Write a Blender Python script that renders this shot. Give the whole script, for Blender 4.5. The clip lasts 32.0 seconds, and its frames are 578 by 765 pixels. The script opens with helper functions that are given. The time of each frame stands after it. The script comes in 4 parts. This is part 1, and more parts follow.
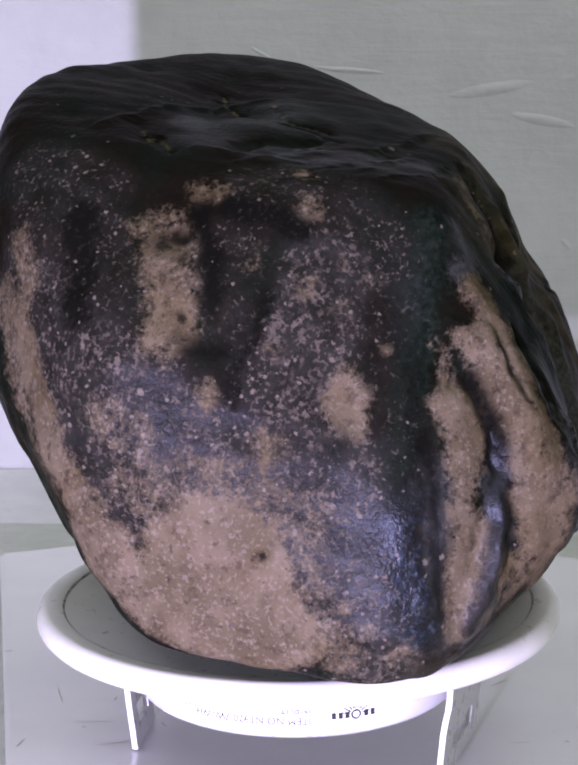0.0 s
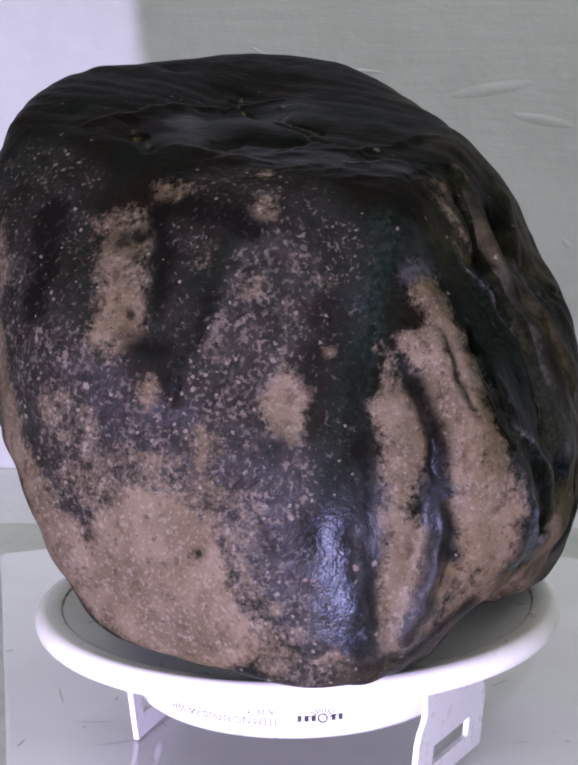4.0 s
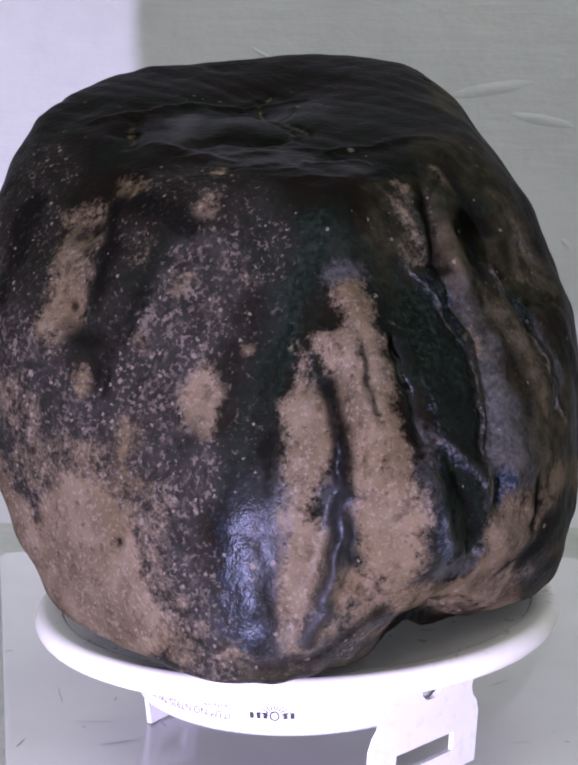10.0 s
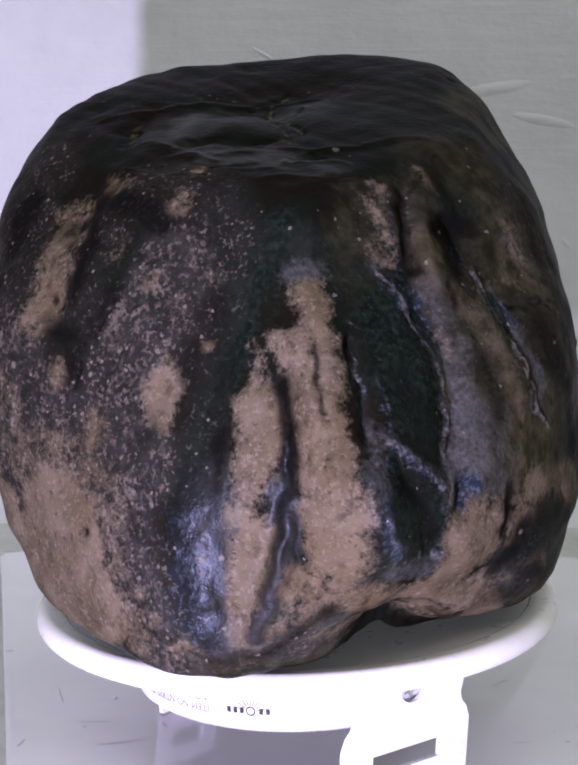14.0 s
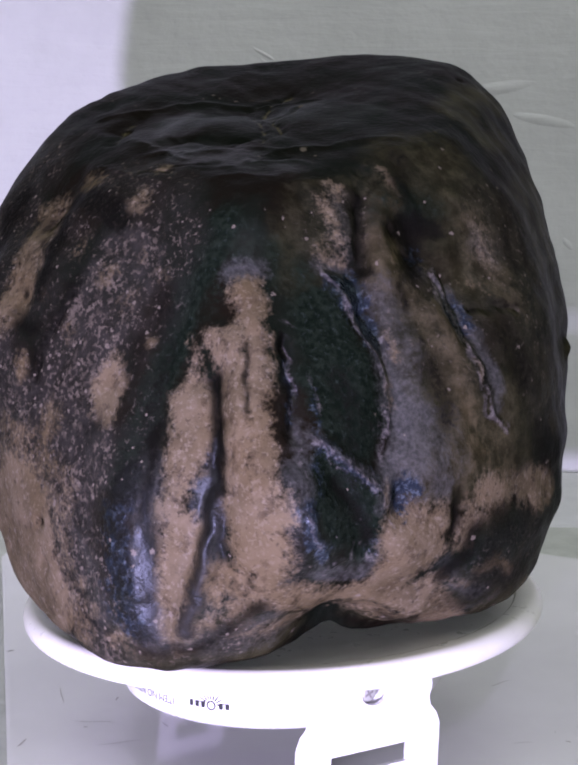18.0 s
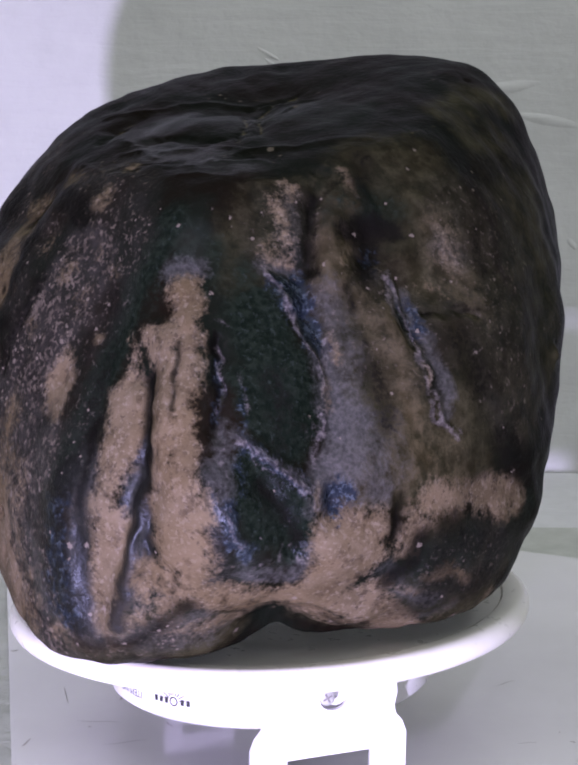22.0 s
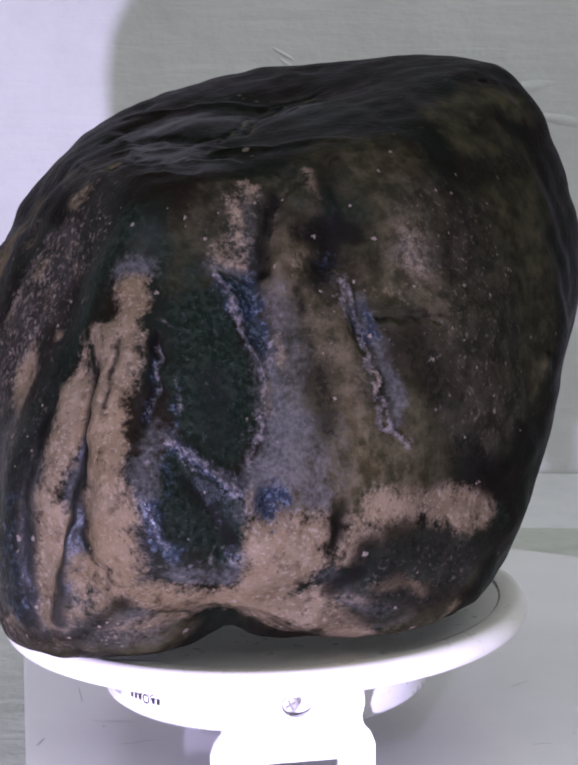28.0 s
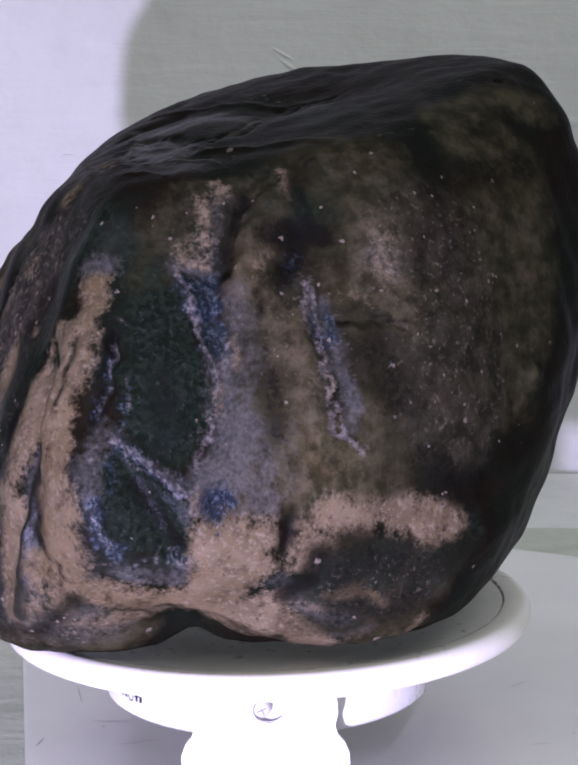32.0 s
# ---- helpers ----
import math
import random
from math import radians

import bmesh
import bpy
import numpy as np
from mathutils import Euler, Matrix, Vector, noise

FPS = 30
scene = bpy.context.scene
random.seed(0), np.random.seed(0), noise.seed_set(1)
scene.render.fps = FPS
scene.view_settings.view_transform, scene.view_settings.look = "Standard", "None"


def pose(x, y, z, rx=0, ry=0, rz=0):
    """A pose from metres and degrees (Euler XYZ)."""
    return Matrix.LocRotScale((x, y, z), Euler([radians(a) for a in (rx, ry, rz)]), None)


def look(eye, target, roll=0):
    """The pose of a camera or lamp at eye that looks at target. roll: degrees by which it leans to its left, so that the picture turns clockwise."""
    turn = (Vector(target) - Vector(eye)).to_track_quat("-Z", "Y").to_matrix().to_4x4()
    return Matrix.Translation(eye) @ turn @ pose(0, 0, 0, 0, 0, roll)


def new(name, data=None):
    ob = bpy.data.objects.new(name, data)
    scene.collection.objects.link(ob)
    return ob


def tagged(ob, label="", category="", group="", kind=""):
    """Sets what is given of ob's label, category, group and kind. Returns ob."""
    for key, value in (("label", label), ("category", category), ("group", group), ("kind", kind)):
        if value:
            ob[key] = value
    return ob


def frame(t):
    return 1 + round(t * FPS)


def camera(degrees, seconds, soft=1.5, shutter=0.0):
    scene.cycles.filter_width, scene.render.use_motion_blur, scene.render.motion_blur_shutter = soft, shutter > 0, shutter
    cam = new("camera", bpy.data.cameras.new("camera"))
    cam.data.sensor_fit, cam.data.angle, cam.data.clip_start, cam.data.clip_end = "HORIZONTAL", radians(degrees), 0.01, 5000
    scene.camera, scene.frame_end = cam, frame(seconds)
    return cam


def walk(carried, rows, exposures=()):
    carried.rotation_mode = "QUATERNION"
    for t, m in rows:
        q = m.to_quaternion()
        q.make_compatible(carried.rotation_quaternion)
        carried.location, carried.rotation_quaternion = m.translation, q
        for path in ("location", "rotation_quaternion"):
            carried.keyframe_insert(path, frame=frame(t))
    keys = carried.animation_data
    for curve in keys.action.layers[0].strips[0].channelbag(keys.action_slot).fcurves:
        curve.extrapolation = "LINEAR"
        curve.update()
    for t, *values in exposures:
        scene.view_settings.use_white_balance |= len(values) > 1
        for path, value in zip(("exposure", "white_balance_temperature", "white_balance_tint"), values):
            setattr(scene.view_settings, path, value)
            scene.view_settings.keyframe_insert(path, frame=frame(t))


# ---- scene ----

cam = camera(18.03, 32.0, soft=2.8)

# the tripod stands still; one small pan to the left between 21 and 26 s
EYE = (0.0, -0.5, 0.9440)


def aim(pan, tilt):
    a = radians(pan)
    b = radians(tilt)
    return look(EYE, (EYE[0] - math.sin(a) * math.cos(b), EYE[1] + math.cos(a) * math.cos(b), EYE[2] - math.sin(b)), 0.43)


walk(cam, [
    (0, aim(-0.028, 9.925)),
    (1, aim(-0.005, 9.925)),
    (3, aim(-0.005, 9.925)),
    (6, aim(-0.005, 9.925)),
    (7, aim(-0.028, 9.925)),
    (8, aim(-0.028, 9.925)),
    (14, aim(-0.005, 9.925)),
    (18, aim(0.018, 9.925)),
    (21, aim(0.018, 9.925)),
    (21.5, aim(0.043, 9.925)),
    (22, aim(0.160, 9.925)),
    (24, aim(0.160, 9.925)),
    (24.5, aim(0.184, 9.925)),
    (25, aim(0.326, 9.925)),
    (25.5, aim(0.584, 9.925)),
    (27.5, aim(0.631, 9.925)),
    (30, aim(0.607, 9.925)),
    (32, aim(0.607, 9.925)),
])

Z0 = 0.8085          # height of the rock's own origin above the floor
TABLE = 0.75

# ---- light ----
world = bpy.data.worlds.new("world")
scene.world = world
world.use_nodes = True
world.node_tree.nodes["Background"].inputs[0].default_value = (0.5, 0.52, 0.54, 1)
world.node_tree.nodes["Background"].inputs[1].default_value = 0.3


def lamp(name, kind, m, energy, color, **more):
    data = bpy.data.lights.new(name, kind)
    data.energy, data.color = energy, color
    if kind == "AREA":
        data.shape = more.get("shape", "RECTANGLE")
        data.size = more.get("size", 1)
        data.size_y = more.get("size_y", data.size)
    else:
        data.shadow_soft_size = more.get("size", 0.01)
    if kind == "SPOT":
        data.spot_size, data.spot_blend = radians(more.get("cone", 60)), 0.6
    ob = new(name, data)
    ob.matrix_world = m
    return ob


# a cool work lamp standing low on the desk in front
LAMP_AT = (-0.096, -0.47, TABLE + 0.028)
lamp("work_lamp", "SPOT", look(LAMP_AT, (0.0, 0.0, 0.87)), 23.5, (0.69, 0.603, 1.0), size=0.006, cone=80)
# unseen overhead panel, added to fill the room with even soft light
lamp("room_fill", "AREA", pose(0, -1.0, 2.46), 32.5, (0.972, 1.0, 1.025), size=3.0, size_y=2.4)


# ---- materials ----
def material(name, rough=0.5, spec=0.5, metal=0.0):
    m = bpy.data.materials.new(name)
    m.use_nodes = True
    b = m.node_tree.nodes["Principled BSDF"]
    b.inputs["Roughness"].default_value = rough
    b.inputs["Specular IOR Level"].default_value = spec
    b.inputs["Metallic"].default_value = metal
    return m, m.node_tree, b


class Net:
    """Short forms for node trees."""

    def __init__(self, tree):
        self.t = tree
        self.co = tree.nodes.new("ShaderNodeTexCoord").outputs["Object"]

    def node(self, kind, **kw):
        n = self.t.nodes.new(kind)
        for k, v in kw.items():
            n.inputs[k].default_value = v
        return n

    def put(self, a, sock):
        if isinstance(a, (int, float)):
            sock.default_value = a
        elif isinstance(a, tuple):
            sock.default_value = (*a, 1) if len(a) == 3 and len(sock.default_value) == 4 else a
        else:
            self.t.links.new(a, sock)

    def noise(self, scale, detail=4, rough=0.55, stretch=None, distort=0.0):
        n = self.t.nodes.new("ShaderNodeTexNoise")
        n.inputs["Scale"].default_value = scale
        n.inputs["Detail"].default_value = detail
        n.inputs["Roughness"].default_value = rough
        n.inputs["Distortion"].default_value = distort
        co = self.co
        if stretch:
            mp = self.t.nodes.new("ShaderNodeMapping")
            mp.inputs["Scale"].default_value = stretch
            self.t.links.new(co, mp.inputs["Vector"])
            co = mp.outputs[0]
        self.t.links.new(co, n.inputs["Vector"])
        return n.outputs["Fac"]

    def voronoi(self, scale, feature="F1", rand=1.0):
        n = self.t.nodes.new("ShaderNodeTexVoronoi")
        n.feature = feature
        n.inputs["Scale"].default_value = scale
        n.inputs["Randomness"].default_value = rand
        self.t.links.new(self.co, n.inputs["Vector"])
        return n

    def math(self, op, a, b=0.0, c=0.0):
        n = self.t.nodes.new("ShaderNodeMath")
        n.operation = op
        self.put(a, n.inputs[0])
        self.put(b, n.inputs[1])
        self.put(c, n.inputs[2])
        return n.outputs[0]

    def ramp(self, a, lo, hi, to_lo=0.0, to_hi=1.0):
        n = self.t.nodes.new("ShaderNodeMapRange")
        n.interpolation_type = "SMOOTHSTEP"
        self.put(a, n.inputs["Value"])
        n.inputs["From Min"].default_value = lo
        n.inputs["From Max"].default_value = hi
        n.inputs["To Min"].default_value = to_lo
        n.inputs["To Max"].default_value = to_hi
        return n.outputs[0]

    def mix(self, f, a, b):
        n = self.t.nodes.new("ShaderNodeMix")
        n.data_type = "RGBA"
        self.put(f, n.inputs[0])
        self.put(a, n.inputs[6])
        self.put(b, n.inputs[7])
        return n.outputs[2]

    def attr(self, name):
        n = self.t.nodes.new("ShaderNodeAttribute")
        n.attribute_name = name
        return n.outputs["Fac"]

    def bump(self, h, strength, dist, prev=None):
        n = self.t.nodes.new("ShaderNodeBump")
        n.inputs["Strength"].default_value = strength
        n.inputs["Distance"].default_value = dist
        self.put(h, n.inputs["Height"])
        if prev is not None:
            self.t.links.new(prev, n.inputs["Normal"])
        return n.outputs[0]


def rock_material():
    m, t, b = material("polished_jasper", 0.35, 0.16)
    n = Net(t)
    fine, grain, mid, big = n.noise(1500, 1, 0.5), n.noise(620, 2, 0.55), n.noise(200, 6, 0.66), n.noise(45, 4)
    chip = n.noise(780, 2.5, 0.6)
    mid0, grain0, fine0 = n.math("SUBTRACT", mid, 0.5), n.math("SUBTRACT", grain, 0.5), n.math("SUBTRACT", fine, 0.5)

    def mask(name, rough, grit, lo=0.3, hi=0.62):
        v = n.math("MULTIPLY_ADD", mid0, rough, n.attr(name))
        v = n.math("MULTIPLY_ADD", grain0, grit, v)
        v = n.math("MULTIPLY_ADD", fine0, grit * 0.5, v)
        return n.math("MULTIPLY", n.ramp(v, lo, hi), n.ramp(n.attr(name), 0.02, 0.25))

    # ground: near-black brown and green
    col = n.mix(n.ramp(big, 0.4, 0.62), (0.0064, 0.0048, 0.0032), (0.0054, 0.0068, 0.0047))
    col = n.mix(n.math("MULTIPLY", n.ramp(grain, 0.52, 0.75), 0.35), col, (0.014, 0.0130, 0.0105))
    col = n.mix(n.math("MULTIPLY", mask("brown", 0.9, 0.6, -0.1, 1.2), 0.85), col, n.mix(n.ramp(mid, 0.35, 0.65), (0.022, 0.0200, 0.0105), (0.048, 0.0435, 0.0240)))
    col = n.mix(n.math("MULTIPLY", mask("olive", 0.9, 0.7, 0.1, 0.95), 0.85), col, n.mix(n.ramp(mid, 0.35, 0.65), (0.036, 0.029, 0.0145), (0.072, 0.058, 0.033)))
    gm = mask("green", 0.6, 0.5, 0.1, 0.8)
    col = n.mix(gm, col, n.mix(n.ramp(grain, 0.35, 0.7), (0.0038, 0.0062, 0.0042), (0.0100, 0.0142, 0.0098)))
    col = n.mix(n.math("MULTIPLY", n.math("MULTIPLY", gm, n.ramp(chip, 0.56, 0.72)), 0.6), col, (0.024, 0.032, 0.027))
    col = n.mix(n.math("MULTIPLY", mask("grey", 0.9, 1.0, 0.0, 1.0), 0.85), col, n.mix(n.ramp(chip, 0.3, 0.72), (0.034, 0.0345, 0.0335), (0.068, 0.066, 0.063)))
    # pale grains and specks, thick or thin with their density
    spk = n.attr("spk")
    # ground between specks lifted: the lamp's hazy sheen put into the colour
    col = n.mix(n.math("MULTIPLY", spk, 0.65), col, n.mix(n.ramp(mid, 0.35, 0.65), (0.016, 0.0150, 0.0130), (0.033, 0.0300, 0.0275)))
    clump = n.math("ADD", n.math("MULTIPLY", mid0, 1.6), n.math("MULTIPLY", n.math("SUBTRACT", n.noise(70, 3), 0.5), 2.2))
    dens = n.math("MULTIPLY", spk, n.math("ADD", 0.75, clump))
    grains = n.ramp(n.math("MULTIPLY_ADD", fine0, 0.12, n.math("MULTIPLY_ADD", dens, 0.15, chip)), 0.60, 0.76)
    col = n.mix(n.math("MULTIPLY", n.math("MULTIPLY", grains, n.ramp(spk, 0.05, 0.5)), 0.62), col, n.mix(n.ramp(n.noise(330, 2), 0.35, 0.65), (0.050, 0.041, 0.033), (0.135, 0.110, 0.088)))
    # tan crust with ragged, grainy borders
    tm = mask("tan", 0.95, 1.0, 0.14, 0.82)
    tcol = n.mix(n.ramp(n.noise(90, 4), 0.35, 0.65), (0.084, 0.064, 0.039), (0.130, 0.100, 0.066))
    tcol = n.mix(n.math("MULTIPLY", n.ramp(mid, 0.56, 0.66), 0.5), tcol, (0.15, 0.118, 0.085))
    tcol = n.mix(n.math("MULTIPLY", n.ramp(chip, 0.52, 0.68), 0.6), tcol, (0.19, 0.156, 0.122))
    tcol = n.mix(n.math("MULTIPLY", n.ramp(n.noise(480, 2), 0.38, 0.28), 0.7), tcol, (0.045, 0.034, 0.023))
    tcol = n.mix(n.math("MULTIPLY", n.ramp(mid, 0.47, 0.33), 0.7), tcol, (0.042, 0.031, 0.021))
    tcol = n.mix(n.math("MULTIPLY", n.ramp(n.noise(34, 3), 0.46, 0.62), 0.4), tcol, (0.088, 0.062, 0.030))
    col = n.mix(n.math("MULTIPLY", tm, 0.95), col, tcol)
    # near-black stone, with the shade of some grooves painted in as well
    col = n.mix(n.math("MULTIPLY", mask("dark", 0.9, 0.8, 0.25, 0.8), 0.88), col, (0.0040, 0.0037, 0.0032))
    # crystalline blue, pale seams, ochre crumbs; blue and pale also hold painted glints
    col = n.mix(n.math("MULTIPLY", mask("blue", 0.9, 1.2, 0.2, 0.8), 0.9), col, n.mix(n.ramp(chip, 0.48, 0.66), (0.009, 0.013, 0.020), (0.044, 0.057, 0.073)))
    pm = mask("pale", 1.0, 1.3, 0.2, 0.8)
    col = n.mix(n.math("MULTIPLY", pm, 0.65), col, n.mix(n.ramp(chip, 0.4, 0.62), (0.05, 0.045, 0.046), (0.135, 0.118, 0.115)))
    col = n.mix(n.math("MULTIPLY", mask("ochre", 0.5, 1.2, 0.25, 0.7), 0.8), col, (0.09, 0.078, 0.04))
    # separate bright specks
    dots = 0.0
    for scale, gain, keep0, r0 in ((420, 0.34, 0.02, 0.09), (230, 0.26, 0.04, 0.06)):
        v = n.voronoi(scale)
        sep = n.t.nodes.new("ShaderNodeSeparateColor")
        n.t.links.new(v.outputs["Color"], sep.inputs[0])
        keep = n.math("LESS_THAN", sep.outputs[0], n.math("MULTIPLY_ADD", spk, gain, keep0))
        size = n.math("MULTIPLY_ADD", sep.outputs[1], 0.14, r0)
        d = n.math("MULTIPLY_ADD", fine0, 0.3, v.outputs["Distance"])
        d = n.math("MULTIPLY_ADD", grain0, 0.35, d)
        dots = n.math("MAXIMUM", dots, n.math("MULTIPLY", keep, n.ramp(n.math("SUBTRACT", d, size), 0.06, -0.06)))
    col = n.mix(n.math("MULTIPLY", dots, 0.75), col, (0.145, 0.12, 0.10))
    n.put(col, b.inputs["Base Color"])
    light = n.math("MAXIMUM", n.math("MAXIMUM", tm, dots), grains)
    r = n.math("MULTIPLY_ADD", light, 0.16, n.math("MULTIPLY_ADD", grain, 0.2, 0.28))
    r = n.math("MULTIPLY_ADD", n.attr("gloss"), 0.10, r)
    r = n.math("MULTIPLY_ADD", n.attr("blue"), -0.16, r)
    n.put(r, b.inputs["Roughness"])
    n.put(n.math("MULTIPLY_ADD", n.attr("gloss"), 0.34, 0.010), b.inputs["Specular IOR Level"])
    n.put((0.78, 0.86, 1.0), b.inputs["Specular Tint"])
    # wrinkled skin on the top, grain and pits everywhere
    up = n.t.nodes.new("ShaderNodeSeparateXYZ")
    n.t.links.new(n.t.nodes.new("ShaderNodeTexCoord").outputs["Normal"], up.inputs[0])
    skin = n.math("MULTIPLY", n.noise(46, 5, 0.55, (0.9, 1.0, 1.1), 0.9), n.ramp(up.outputs[2], 0.45, 0.9, 0.12, 1.5))
    h = n.math("MULTIPLY_ADD", mid, 0.5, skin)
    h = n.math("MULTIPLY_ADD", grain, 0.5, h)
    h = n.math("MULTIPLY_ADD", light, 0.12, h)
    h = n.math("MULTIPLY_ADD", fine, 0.12, h)
    h = n.math("MULTIPLY_ADD", n.math("MULTIPLY", n.attr("blue"), chip), 1.6, h)
    h = n.math("MULTIPLY_ADD", n.math("MULTIPLY", n.attr("green"), chip), 0.7, h)
    n.put(n.bump(h, 0.45, 0.0009), b.inputs["Normal"])
    return m


def plaster_material(name, a, c, rough, scale=1.0):
    m, t, b = material(name, rough, 0.3)
    n = Net(t)
    big, mid = n.noise(9 * scale, 4), n.noise(55 * scale, 5, 0.6)
    n.put(n.mix(n.ramp(n.math("ADD", n.math("MULTIPLY", big, 0.6), n.math("MULTIPLY", mid, 0.4)), 0.35, 0.65), a, c), b.inputs["Base Color"])
    h = n.math("ADD", n.noise(24 * scale, 6, 0.5, (0.8, 1, 1.15), 0.8), n.math("MULTIPLY", n.noise(150 * scale, 4), 0.3))
    h = n.math("MULTIPLY_ADD", n.noise(60 * scale, 5, 0.6, (0.25, 1, 2.2), 0.5), 0.45, h)
    n.put(n.bump(h, 0.3, 0.005), b.inputs["Normal"])
    return m


def plain(name, color, rough, spec=0.5, metal=0.0, vary=0.06, scale=60):
    m, t, b = material(name, rough, spec, metal)
    n = Net(t)
    k = n.noise(scale, 5)
    dark = tuple(c * (1 - vary) for c in color)
    n.put(n.mix(n.ramp(k, 0.35, 0.65), dark, color), b.inputs["Base Color"])
    n.put(n.ramp(n.noise(scale * 3, 3), 0.3, 0.7, rough * 0.85, min(1, rough * 1.2)), b.inputs["Roughness"])
    return m


M_ROCK = rock_material()
M_WALL = plaster_material("painted_plaster", (0.59, 0.595, 0.59), (0.66, 0.665, 0.66), 0.6)
# paint of the unseen walls, dull so the rock mirrors less light
M_ROOM = plaster_material("dull_beige_paint", (0.26, 0.25, 0.23), (0.31, 0.30, 0.28), 0.7)
M_STRIP = plaster_material("grey_green_skirting", (0.40, 0.42, 0.375), (0.49, 0.51, 0.46), 0.6, 2)
M_LEDGE = plaster_material("pale_ledge_paint", (0.56, 0.57, 0.57), (0.64, 0.65, 0.65), 0.45, 2)
M_TABLE = plain("glossy_white_tabletop", (0.73, 0.73, 0.72), 0.11, 0.5, 0, 0.05, 25)
M_WHITE = plain("white_lacquered_metal", (0.80, 0.80, 0.79), 0.3, 0.5, 0, 0.03, 90)
M_PLATE = plain("white_lacquered_plate", (0.86, 0.845, 0.78), 0.32, 0.5, 0, 0.05, 90)
M_LABEL = plain("paper_label", (0.82, 0.82, 0.82), 0.55, 0.3)
M_INK = plain("black_ink", (0.03, 0.03, 0.035), 0.6, 0.3)
M_STEEL = plain("zinc_steel", (0.62, 0.62, 0.60), 0.42, 0.5, 0.6)
M_DIRT = plain("brown_dirt", (0.74, 0.70, 0.61), 0.8, 0.2, 0, 0.5, 300)
M_SCRATCH = plain("scratch_dirt", (0.34, 0.33, 0.31), 0.7)
M_SLOT_SHADE = plain("slot_shade", (0.22, 0.21, 0.20), 0.6)


# ---- small mesh tools ----
def part(name, bm, mat, parent=None, label="", smooth=True):
    me = bpy.data.meshes.new(name)
    bm.to_mesh(me)
    bm.free()
    me.materials.append(mat)
    if smooth:
        me.shade_smooth()
    ob = new(name, me)
    ob.parent = parent
    return tagged(ob, label)


def block(x0, y0, z0, x1, y1, z1, bevel=0.0, seg=2):
    bm = bmesh.new()
    bmesh.ops.create_cube(bm, size=1)
    for v in bm.verts:
        v.co = Vector(((x0 + x1) / 2 + v.co.x * (x1 - x0), (y0 + y1) / 2 + v.co.y * (y1 - y0), (z0 + z1) / 2 + v.co.z * (z1 - z0)))
    if bevel:
        bmesh.ops.bevel(bm, geom=bm.edges[:], offset=bevel, segments=seg, affect="EDGES", profile=0.5)
    return bm


def lathe(profile, steps=128):
    """A turned body from (radius, height) pairs; radius 0 closes it."""
    bm = bmesh.new()
    rings = []
    for r, z in profile:
        if r == 0:
            rings.append([bm.verts.new((0, 0, z))])
        else:
            rings.append([bm.verts.new((r * math.cos(2 * math.pi * i / steps), r * math.sin(2 * math.pi * i / steps), z)) for i in range(steps)])
    for a, b in zip(rings, rings[1:]):
        for i in range(steps):
            j = (i + 1) % steps
            q = [a[i % len(a)], a[j % len(a)], b[j % len(b)], b[i % len(b)]]
            q = [v for k, v in enumerate(q) if v not in q[:k]]
            if len(q) > 2:
                bm.faces.new(q)
    bmesh.ops.recalc_face_normals(bm, faces=bm.faces[:])
    return bm


# ---- the setting ----
WALL_Y = 0.400
SILL_Y = 0.287


def setting():
    room = 1.8
    wall = part("wall_north", block(-room, WALL_Y, 0, room, WALL_Y + 0.12, 2.5), M_WALL, None, "", False)
    tagged(wall, "off-white painted plaster wall with trowel marks", "wall", "", "structure")
    for name, box in (("wall_west", (-room - 0.12, -2.4, 0, -room, WALL_Y + 0.12, 2.5)), ("wall_south", (-room, -2.52, 0, room, -2.4, 2.5)), ("wall_east", (room, -2.4, 0, room + 0.12, WALL_Y + 0.12, 2.5))):
        tagged(part(name, block(*box), M_ROOM, None, "", False), "plain dull beige wall, unseen, kept dark to limit reflected light", "wall", "", "structure")
    tagged(part("ceiling", block(-room, -2.4, 2.5, room, WALL_Y + 0.12, 2.6), M_WALL, None, "", False), "plain white plaster ceiling", "ceiling", "", "structure")
    tagged(part("floor", block(-room, -2.4, -0.1, room, WALL_Y, 0), M_STRIP, None, "", False), "plain grey floor", "floor", "", "structure")
    return wall


def plaster_ridge(x, z, length, width, turn, high=0.0009):
    """A low smear of plaster left by the trowel: a lens-shaped swelling on the wall."""
    bm = bmesh.new()
    n, k = 16, 5
    rows = []
    for i in range(n + 1):
        s = 2 * i / n - 1
        w = width / 2 * (1 - s * s) ** 0.6 + 0.00002
        rows.append([bm.verts.new((s * length / 2, -high * (1 - s * s) * math.cos(q * math.pi / 2) + 0.0001, q * w + 0.0004 * math.sin(2 * s))) for q in [2 * j / k - 1 for j in range(k + 1)]])
    for a, b in zip(rows, rows[1:]):
        for j in range(k):
            bm.faces.new((a[j], a[j + 1], b[j + 1], b[j]))
    bmesh.ops.transform(bm, verts=bm.verts[:], matrix=Matrix.Translation((x, WALL_Y, z)) @ Matrix.Diagonal((1.14, 1, 1.14, 1)) @ Matrix.Rotation(radians(turn), 4, "Y"))
    part("plaster_ridge", bm, M_WALL, WALL)


